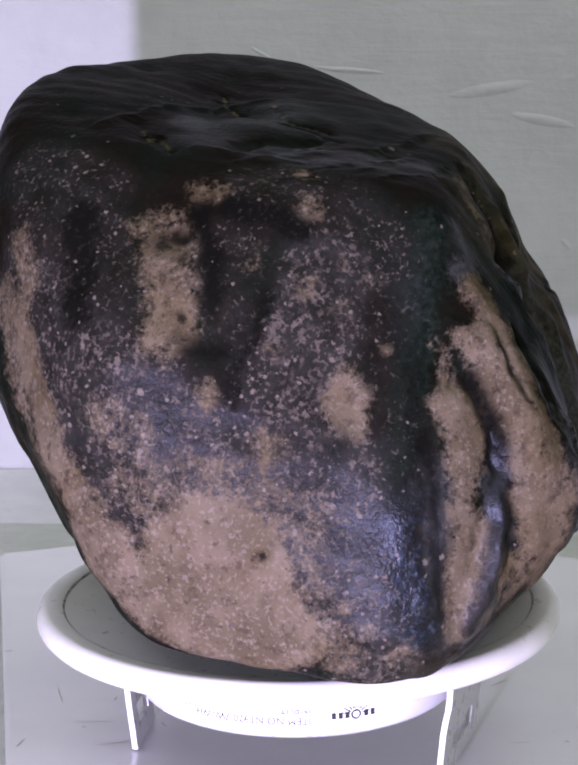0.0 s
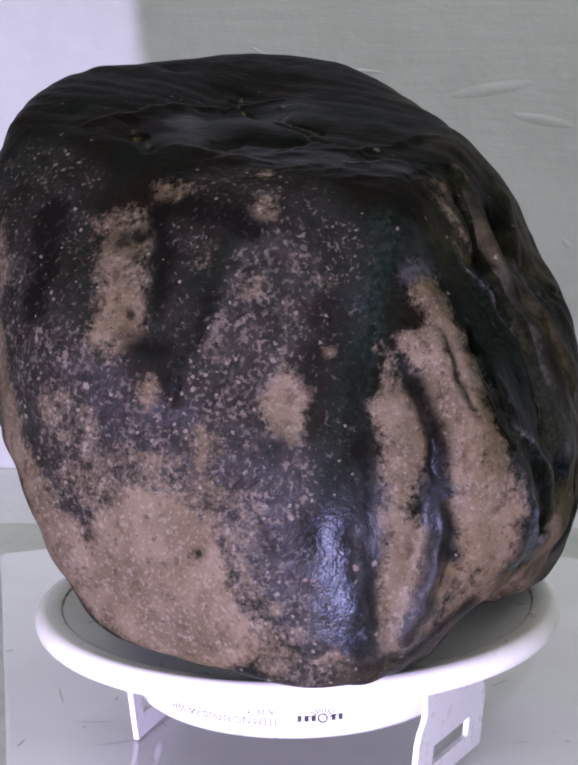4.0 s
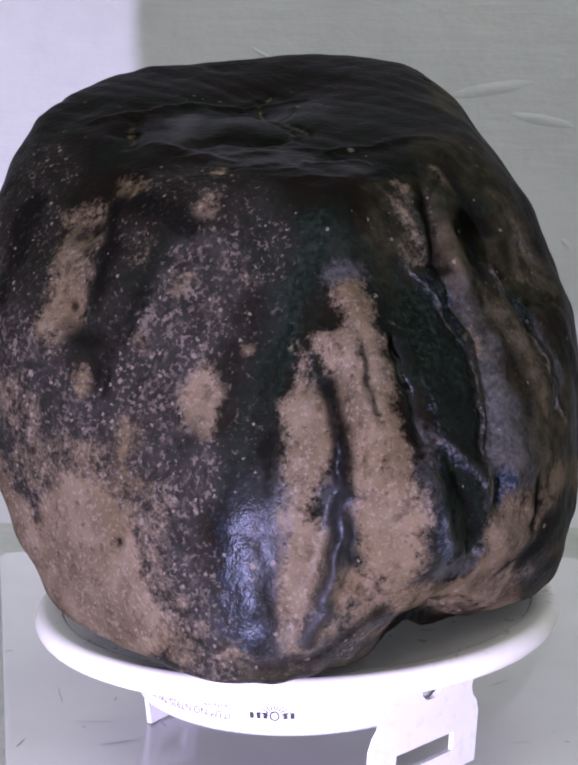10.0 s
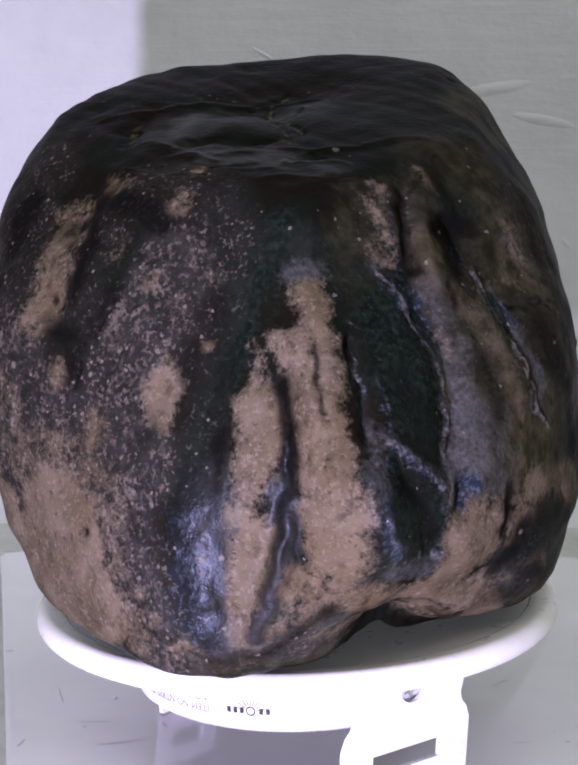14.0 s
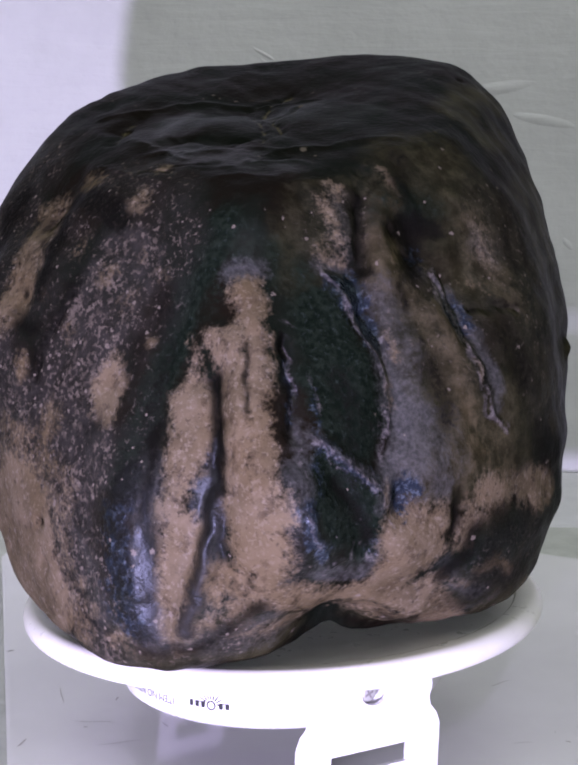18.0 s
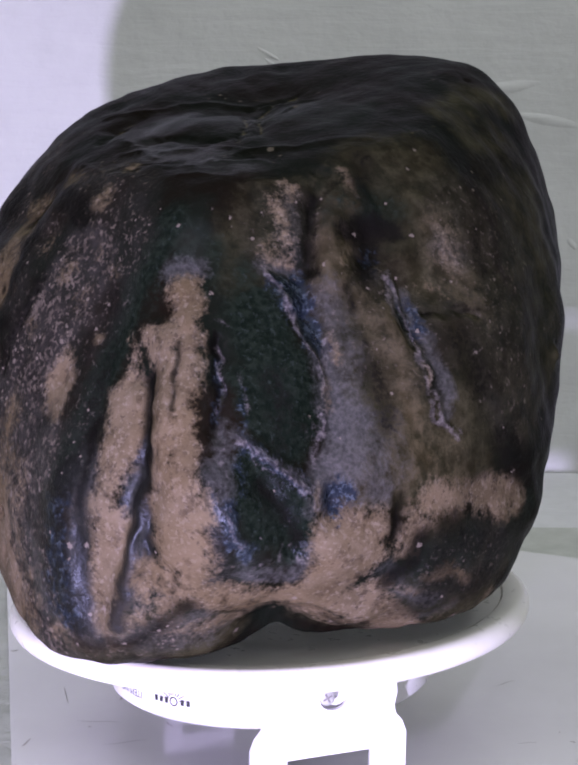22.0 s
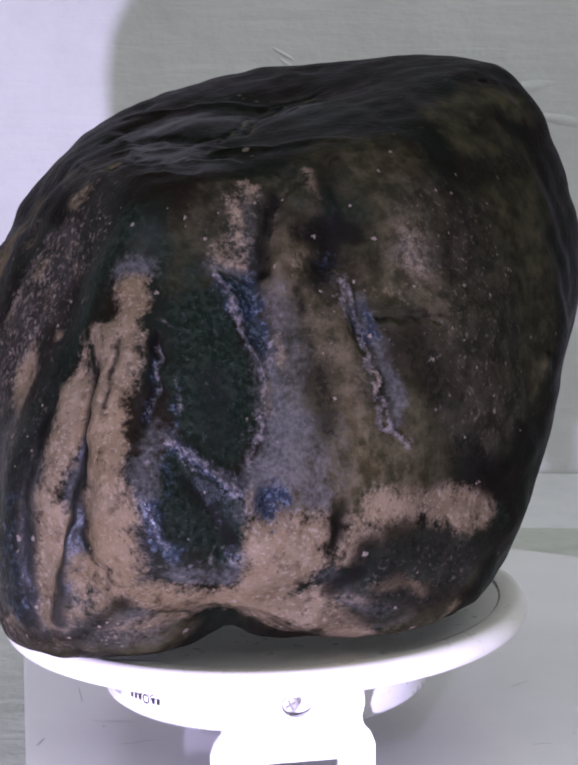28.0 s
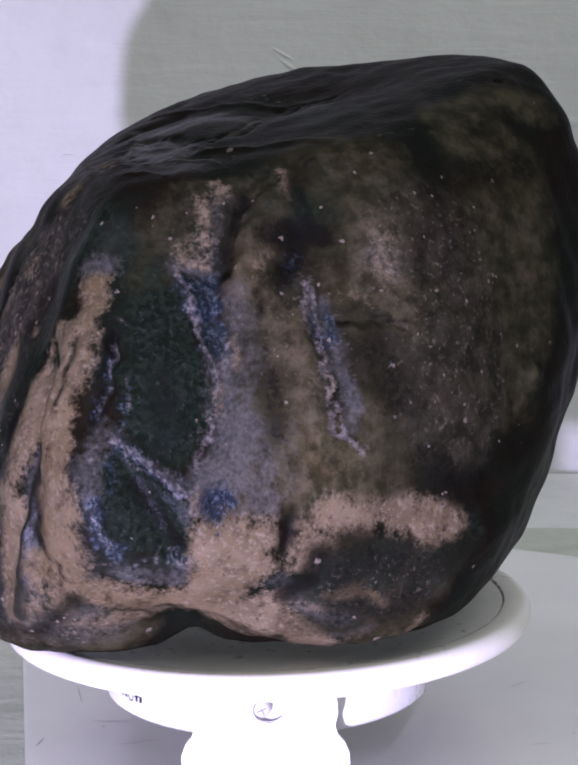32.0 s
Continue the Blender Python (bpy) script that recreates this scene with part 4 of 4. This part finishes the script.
# sheen, hollow seam and streaks on the top
mark("gloss", 0.3, 3.5, (158, 66), (-161, 63), (-121, 60))
mark("gloss", 0.35, 2.5, (-121, 60.6), (-95.5, 59), (-75, 51.5))
mark("gloss", 0.45, 4, (-84, 32), (-85, 28))
# green patch that also holds the shoulder's teal sheen in its colour
mark("green", 0.4, 4.5, (-84, 33), (-86, 27), (-96, 12))
mark("ochre", 0.9, 0.5, (-83.4, 71), (130.9, 81), (101.3, 68.2), (92.7, 64.1))
mark("disp", -0.8, 1.0, (-83.4, 71), (130.9, 81), (101.3, 68.2), (92.7, 64.1))
mark("disp", -1.4, 2.4, (175.9, 53.7), (161.5, 56.6))
for i in range(14):
    mark("disp", -0.5 if i % 2 else 0.45, 1.1, (-165 + 7 * i, 57 + 9 * math.sin(2.3 * i)), (-150 + 7 * i, 58 + 9 * math.sin(2.3 * i) + 2 * math.cos(i)))
# worn side, teal flank, knob and dents along the top edge
mark("tan", 0.52, 8, (176, 14), (-179, 5), (-173.5, -5), (-168, -12))
mark("spk", 0.9, 9, (178, 20), (-176, 8), (-168, -6))
mark("gloss", 0.16, 14, (-152, -1), (-137, -8), (-124, -14), (-113, -22))
mark("green", 0.5, 4, (-91, 31), (-97, 21), (-100, 10), (-102.5, -1))
mark("gloss", 0.16, 3.5, (-91, 31), (-97, 21), (-100, 10))
mark("disp", 2.0, 2.2, (9.9, 2.2))
mark("disp", -1.5, 4, (104, 53))
mark("disp", 1.0, 6, (80, 51))
mark("disp", 1.0, 5, (119, 49))
mark("disp", -1.2, 4, (154.8, 47.3))
mark("disp", -1.0, 4, (43, 42.4))
# crystal sparkle of the pocket, painted as pale flecks
for i in range(16):
    mark("pale", 0.6, 0.45, (-73 + 0.85 * i + 0.6 * math.sin(5 * i), -17.5 - 4.5 * math.sin(1.7 * i) ** 2))


def near(p, path):
    """Distance of each point p from a path laid on the rock."""
    u = direction(*np.array(path, float).T)
    k = ROCK_C + u * rock_radius(u)[:, None]
    if len(k) == 1:
        return np.linalg.norm(p - k[0], axis=1)
    best = np.full(len(p), 9.0)
    for a, b in zip(k, k[1:]):
        t = np.clip(((p - a) @ (b - a)) / ((b - a) @ (b - a)), 0, 1)
        best = np.minimum(best, np.linalg.norm(p - a - t[:, None] * (b - a), axis=1))
    return best


def rock():
    u, faces = cube_sphere(300)
    r = rock_radius(u)
    p = ROCK_C + u * r[:, None]
    fields = {k: np.zeros(len(p)) for k in ("tan", "spk", "blue", "green", "grey", "brown", "olive", "dark", "pale", "ochre", "gloss")}
    push = np.zeros(len(p))
    warped = p + np.stack([waves(p + k, ((300, 0.00022, 5), (700, 0.00016, 6), (1500, 0.00009, 6)), 11 + k) for k in range(3)], 1)
    for kind, amount, width, path in MARKS:
        c = direction(*np.array(path, float).T)
        axis = c.mean(0) / np.linalg.norm(c.mean(0))
        reach = min(0.9, math.acos(min(1, (c @ axis).min())) + 5 * width / 0.06)
        sel = np.nonzero(u @ axis > math.cos(reach))[0]
        d = near(warped[sel], path)
        if kind == "disp":
            push[sel] += amount / 1000 * np.exp(-0.7 * (d / width) ** 2)
        else:
            w = amount * np.clip(0.5 + (width - d) / min(2.0 * width, 0.006), 0, 1)
            fields[kind][sel] = np.maximum(fields[kind][sel], w)
    # gentle lumps and fine unevenness
    p = p + u * (push + waves(p))[:, None]
    me = bpy.data.meshes.new("rock")
    # the low arch under the broken face
    a = math.radians(ARCH_AZ)
    side = -p[:, 0] * math.sin(a) + p[:, 1] * math.cos(a) - 0.0006
    out = p[:, 0] * math.cos(a) + p[:, 1] * math.sin(a)
    roof = np.interp(side * 1000, (-26, -22, -12, -6, -1.2, 1.2, 4.7, 10.6, 25, 36, 48), (-17, -14, -11, -7.5, -4.3, -4, -6.4, -9.3, -10.3, -10.6, -12)) / 1000
    p[:, 2] = np.where(out > 0.0, np.maximum(p[:, 2], roof), p[:, 2])
    p[:, 2] = np.maximum(p[:, 2], REST + SLOPE[0] * p[:, 0] + SLOPE[1] * p[:, 1])
    me.vertices.add(len(p))
    me.vertices.foreach_set("co", p.astype(np.float32).ravel())
    me.loops.add(faces.size)
    me.loops.foreach_set("vertex_index", faces.astype(np.int32).ravel())
    me.polygons.add(len(faces))
    me.polygons.foreach_set("loop_start", np.arange(0, faces.size, 4, dtype=np.int32))
    me.update()
    me.validate()
    for k, v in fields.items():
        me.attributes.new(k, "FLOAT", "POINT").data.foreach_set("value", v.astype(np.float32))
    me.materials.append(M_ROCK)
    me.shade_smooth()
    ob = new("rock", me)
    return tagged(ob, "dark polished jasper boulder with tan crust, pale specks, green patches", "rock")


def waves(p, octaves=((140, 0.00030, 6), (330, 0.00012, 8), (800, 0.00005, 10)), seed=4):
    """Low uneven swells from a few sums of sines with seeded directions."""
    rng = np.random.default_rng(seed)
    out = np.zeros(len(p))
    for scale, amp, count in octaves:
        for _ in range(count):
            k = rng.normal(size=3)
            k *= scale / np.linalg.norm(k) * rng.uniform(0.7, 1.3)
            out += amp * np.sin(p @ k + rng.uniform(0, 6.28))
    return out


ROCK = rock()

# ---- the lamp fitting that carries the rock ----
STAND_C = (0.0032, 0.0014)
PLATE_TOP = -0.0125


PLATE_R = 0.0738


def plate_profile():
    """Half outline of the plate: sunken middle, rounded rim, flat underside."""
    z0, z1, c = -0.0195, PLATE_TOP, 0.0034
    pts = [(0, z1 - 0.0014), (PLATE_R - 0.0085, z1 - 0.0013), (PLATE_R - 0.0072, z1 - 0.0004)]
    for i in range(11):
        a = math.pi / 2 - math.pi * i / 10
        pts.append((PLATE_R - c + c * math.cos(a), (z0 + z1) / 2 + (z1 - z0) / 2 * math.sin(a)))
    return pts + [(PLATE_R * 0.9, z0), (0, z0)]


ROOT = new("lamp_fitting")
tagged(ROOT, "upturned white round lamp fitting used as a stand", "lamp fitting")


def set_at(ob):
    ob.matrix_local = Matrix.Translation((STAND_C[0], STAND_C[1], PLATE_TOP)) @ LEAN @ Matrix.Translation((0, 0, -PLATE_TOP))
    return ob


BODY_R, BODY_Z = 0.0458, -0.038
set_at(part("plate", lathe(plate_profile()), M_PLATE, ROOT))
set_at(part("rim_seam", lathe([(PLATE_R - 0.0082, PLATE_TOP - 0.00118), (PLATE_R - 0.0077, PLATE_TOP - 0.00065), (PLATE_R - 0.0074, PLATE_TOP - 0.00042)]), M_DIRT, ROOT, "brownish dirt line inside the rim"))
set_at(part("housing", lathe([(0, -0.0194), (BODY_R, -0.0194), (BODY_R, BODY_Z + 0.0015), (BODY_R - 0.0015, BODY_Z), (BODY_R - 0.004, BODY_Z), (BODY_R - 0.005, BODY_Z + 0.004), (0, BODY_Z + 0.004)]), M_WHITE, ROOT))


def strap(az, wide=1.0):
    """A flat bracket arm with a window, screwed to the housing and standing on the table."""
    bm = bmesh.new()
    th, foot = 0.0016, TABLE - Z0 + 0.0017
    outer = []
    for y, z in ((-0.0185, -0.0215), (0.0185, -0.0215), (0.0190, -0.0300), (0.0182, -0.0335), (0.0188, -0.0360), (0.0206, -0.0382), (0.0218, -0.0415), (0.0218, foot), (-0.0218, foot), (-0.0218, -0.0415), (-0.0206, -0.0382), (-0.0188, -0.0360), (-0.0182, -0.0335), (-0.0190, -0.0300)):
        outer.append((y * wide, z))

    def bow(z):
        return BODY_R + 0.0022 - 0.0030 * min(1, max(0, (-0.0300 - z) / 0.0285))

    hole = [(y * wide, z) for y, z in ((-0.0118, -0.0452), (0.0118, -0.0452), (0.0118, foot + 0.006), (-0.0118, foot + 0.006))]
    slot = [(0.0012 + 0.0042 * wide * math.cos(i * math.pi / 8), -0.0290 + 0.0036 * math.sin(i * math.pi / 8)) for i in range(16)]
    front = [[bm.verts.new((bow(z) + s * th, y, z)) for y, z in outer] for s in (0, 1)]
    inner = [[bm.verts.new((bow(z) + s * th, y, z)) for y, z in hole] for s in (0, 1)]
    eye = [[bm.verts.new((bow(z) + s * th, y, z)) for y, z in slot] for s in (0, 1)]
    for s in (0, 1):
        edges = []
        for ring in (front[s], inner[s], eye[s]):
            edges += [bm.edges.new((ring[i], ring[(i + 1) % len(ring)])) for i in range(len(ring))]
        bmesh.ops.triangle_fill(bm, use_beauty=True, use_dissolve=False, edges=edges)
    for pair in (front, inner, eye):
        k = len(pair[0])
        for i in range(k):
            j = (i + 1) % k
            bm.faces.new((pair[0][i], pair[0][j], pair[1][j], pair[1][i]))
    bmesh.ops.recalc_face_normals(bm, faces=bm.faces[:])
    bmesh.ops.rotate(bm, verts=bm.verts[:], cent=(0, 0, 0), matrix=Matrix.Rotation(radians(az), 3, "Z"))
    return set_at(part("bracket_arm", bm, M_WHITE, ROOT, "", False))


def screw(az, arm):
    bm = lathe([(0, 0.0012), (0.0017, 0.0012), (0.0022, 0.0009), (0.0023, 0.0004), (0.0023, 0), (0, 0)], 24)
    place = Matrix.Rotation(radians(az), 4, "Z") @ Matrix.Translation((BODY_R + 0.0024, -0.0006, -0.0290)) @ Matrix.Rotation(radians(90), 4, "Y") @ Matrix.Rotation(radians(25), 4, "Z")
    bmesh.ops.transform(bm, verts=bm.verts[:], matrix=place)
    head = part("screw", bm, M_STEEL, arm, "small dull steel cross-head screw")
    # no recess is cut: two dark bars carry its shade in their colour
    for k in (0, 1):
        bm = block(-0.0014, -0.00028, 0.0010, 0.0014, 0.00028, 0.00128)
        bmesh.ops.transform(bm, verts=bm.verts[:], matrix=place @ Matrix.Rotation(radians(90 * k), 4, "Z") @ Matrix.Translation((0, 0, 0.00002 * k)))
        part("screw_slot", bm, M_SLOT_SHADE, arm, "cross recess of the screw, its shade drawn as dark bars", False)
    return head


screw(-51.5, strap(-51.5))
screw(139, strap(139, 0.55))


# ---- the paper label and its print ----
def wrap(bm, az, z, lift):
    """Bends flat print (x along, y up, metres) round the housing, upside down, from azimuth az onwards."""
    for v in bm.verts:
        a = radians(az) - v.co.x / BODY_R
        r = BODY_R + lift
        v.co = Vector((r * math.cos(a), r * math.sin(a), z - v.co.y))
    return bm


def sheet(w, h, n=40):
    bm = bmesh.new()
    rows = [[bm.verts.new((w * i / n, y, 0)) for i in range(n + 1)] for y in (0, h)]
    for i in range(n):
        bm.faces.new((rows[0][i], rows[0][i + 1], rows[1][i + 1], rows[1][i]))
    return bm


def words(text, size):
    cu = bpy.data.curves.new("print", "FONT")
    cu.body, cu.size = text, size
    tmp = bpy.data.objects.new("print", cu)
    scene.collection.objects.link(tmp)
    me = bpy.data.meshes.new_from_object(tmp.evaluated_get(bpy.context.evaluated_depsgraph_get()))
    bm = bmesh.new()
    bm.from_mesh(me)
    bpy.data.objects.remove(tmp)
    return bm


LABEL = set_at(part("label", wrap(sheet(radians(88) * BODY_R, 0.0135), -89, -0.0232, 0.00012), M_LABEL, ROOT, "white paper label"))


def ink(name, bm, az, z):
    return part(name, wrap(bm, az, z, 0.0002), M_INK, LABEL, "black print", False)


ink("print", words("ITEM NO NT920-7W-WH", 0.0029), -119.5, -0.0318)
ink("print", words("INPUT", 0.0029), -119.5, -0.0288)
ink("print", words("USE", 0.0028), -160, -0.0300)


def emblem():
    """The maker's mark as plain bars round a ring with rays."""
    bm = bmesh.new()

    def bar(x0, y0, x1, y1):
        bm.faces.new([bm.verts.new((x, y, 0)) for x, y in ((x0, y0), (x1, y0), (x1, y1), (x0, y1))])

    for x in (0.0, 0.0016, 0.0062, 0.0078, 0.0094):
        bar(x, 0, x + 0.0010, 0.0015)
    for i in range(20):
        a, b = 2 * math.pi * i / 20, 2 * math.pi * (i + 1) / 20
        bm.faces.new([bm.verts.new((0.0046 + r * math.cos(c), 0.0008 + r * math.sin(c), 0)) for r, c in ((0.0008, a), (0.0012, a), (0.0012, b), (0.0008, b))])
    for i in range(9):
        a = math.pi * (0.06 + 0.88 * i / 8)
        c, s = math.cos(a), math.sin(a)
        bm.faces.new([bm.verts.new((0.0046 + r * c - k * s, 0.0008 - r * s - k * c, 0)) for r, k in ((0.0015, -0.00016), (0.0036, -0.0001), (0.0036, 0.0001), (0.0015, 0.00016))])
    bmesh.ops.scale(bm, verts=bm.verts[:], vec=(1.15, 1.15, 1))
    return bm


ink("emblem", emblem(), -97.8, -0.0310)


def motions():
    ROWS = [
        (0, pose(0.0013, -0.0033, Z0, 0, 0, 33.30)),
        (0.5, pose(0.0013, -0.0033, Z0, 0, 0, 32.29)),
        (1, pose(0.0020, -0.0030, Z0, 0, 0, 30.07)),
        (1.5, pose(0.0018, -0.0037, Z0, 0, 0, 28.72)),
        (2, pose(0.0016, -0.0045, Z0, 0, 0, 27.26)),
        (2.5, pose(0.0016, -0.0043, Z0, 0, 0, 26.30)),
        (3, pose(0.0011, -0.0041, Z0, 0, 0, 24.56)),
        (3.5, pose(0.0007, -0.0040, Z0, 0, 0, 23.27)),
        (5.5, pose(-0.0008, -0.0042, Z0, 0, 0, 18.39)),
        (6, pose(-0.0003, -0.0047, Z0, 0, 0, 16.44)),
        (6.5, pose(-0.0001, -0.0046, Z0, 0, 0, 15.03)),
        (7, pose(0.0000, -0.0042, Z0, 0, 0, 13.98)),
        (7.5, pose(-0.0003, -0.0035, Z0, 0, 0, 12.79)),
        (8, pose(-0.0007, -0.0025, Z0, 0, 0, 11.30)),
        (8.5, pose(-0.0008, -0.0023, Z0, 0, 0, 10.05)),
        (9, pose(-0.0008, -0.0023, Z0, 0, 0, 9.01)),
        (9.5, pose(-0.0006, -0.0023, Z0, 0, 0, 7.87)),
        (10, pose(-0.0003, -0.0020, Z0, 0, 0, 6.55)),
        (10.5, pose(-0.0001, -0.0018, Z0, 0, 0, 5.51)),
        (11, pose(0.0004, -0.0012, Z0, 0, 0, 4.16)),
        (11.5, pose(0.0006, -0.0008, Z0, 0, 0, 3.17)),
        (12, pose(0.0007, -0.0005, Z0, 0, 0, 2.07)),
        (12.5, pose(0.0008, -0.0003, Z0, 0, 0, 1.12)),
        (13, pose(0.0004, -0.0002, Z0, 0, 0, -0.09)),
        (13.5, pose(-0.0002, 0.0001, Z0, 0, 0, -1.20)),
        (14, pose(-0.0006, 0.0008, Z0, 0, 0, -1.69)),
        (14.5, pose(-0.0011, 0.0005, Z0, 0, 0, -2.23)),
        (16.5, pose(-0.0041, 0.0016, Z0, 0, 0, -6.87)),
        (17, pose(-0.0043, 0.0020, Z0, 0, 0, -7.67)),
        (17.5, pose(-0.0045, 0.0022, Z0, 0, 0, -8.76)),
        (18, pose(-0.0050, 0.0030, Z0, 0, 0, -10.41)),
        (18.5, pose(-0.0053, 0.0027, Z0, 0, 0, -11.48)),
        (19, pose(-0.0056, 0.0021, Z0, 0, 0, -12.76)),
        (19.5, pose(-0.0062, 0.0015, Z0, 0, 0, -14.36)),
        (20, pose(-0.0067, 0.0013, Z0, 0, 0, -15.57)),
        (20.5, pose(-0.0069, 0.0014, Z0, 0, 0, -16.46)),
        (21, pose(-0.0074, 0.0016, Z0, 0, 0, -17.47)),
        (21.5, pose(-0.0085, 0.0025, Z0, 0, 0, -18.62)),
        (22, pose(-0.0101, 0.0029, Z0, 0, 0, -19.43)),
        (22.5, pose(-0.0104, 0.0035, Z0, 0, 0, -20.46)),
        (23, pose(-0.0103, 0.0038, Z0, 0, 0, -21.45)),
        (23.5, pose(-0.0100, 0.0038, Z0, 0, 0, -22.16)),
        (24, pose(-0.0097, 0.0040, Z0, 0, 0, -22.90)),
        (24.5, pose(-0.0097, 0.0043, Z0, 0, 0, -24.09)),
        (25, pose(-0.0108, 0.0042, Z0, 0, 0, -24.91)),
        (25.5, pose(-0.0131, 0.0037, Z0, 0, 0, -25.67)),
        (27.5, pose(-0.0151, 0.0003, Z0, 0, 0, -28.75)),
        (28, pose(-0.0153, 0.0003, Z0, 0, 0, -29.23)),
        (28.5, pose(-0.0155, -0.0001, Z0, 0, 0, -30.47)),
        (29, pose(-0.0153, -0.0009, Z0, 0, 0, -31.58)),
        (29.5, pose(-0.0149, -0.0010, Z0, 0, 0, -32.65)),
        (30, pose(-0.0147, -0.0011, Z0, 0, 0, -33.62)),
        (30.5, pose(-0.0147, -0.0013, Z0, 0, 0, -34.88)),
        (31, pose(-0.0145, -0.0017, Z0, 0, 0, -36.26)),
        (31.5, pose(-0.0145, -0.0022, Z0, 0, 0, -37.51)),
        (32, pose(-0.0142, -0.0027, Z0, 0, 0, -38.73)),
    ]

    walk(ROCK, ROWS)
    walk(ROOT, ROWS)


motions()
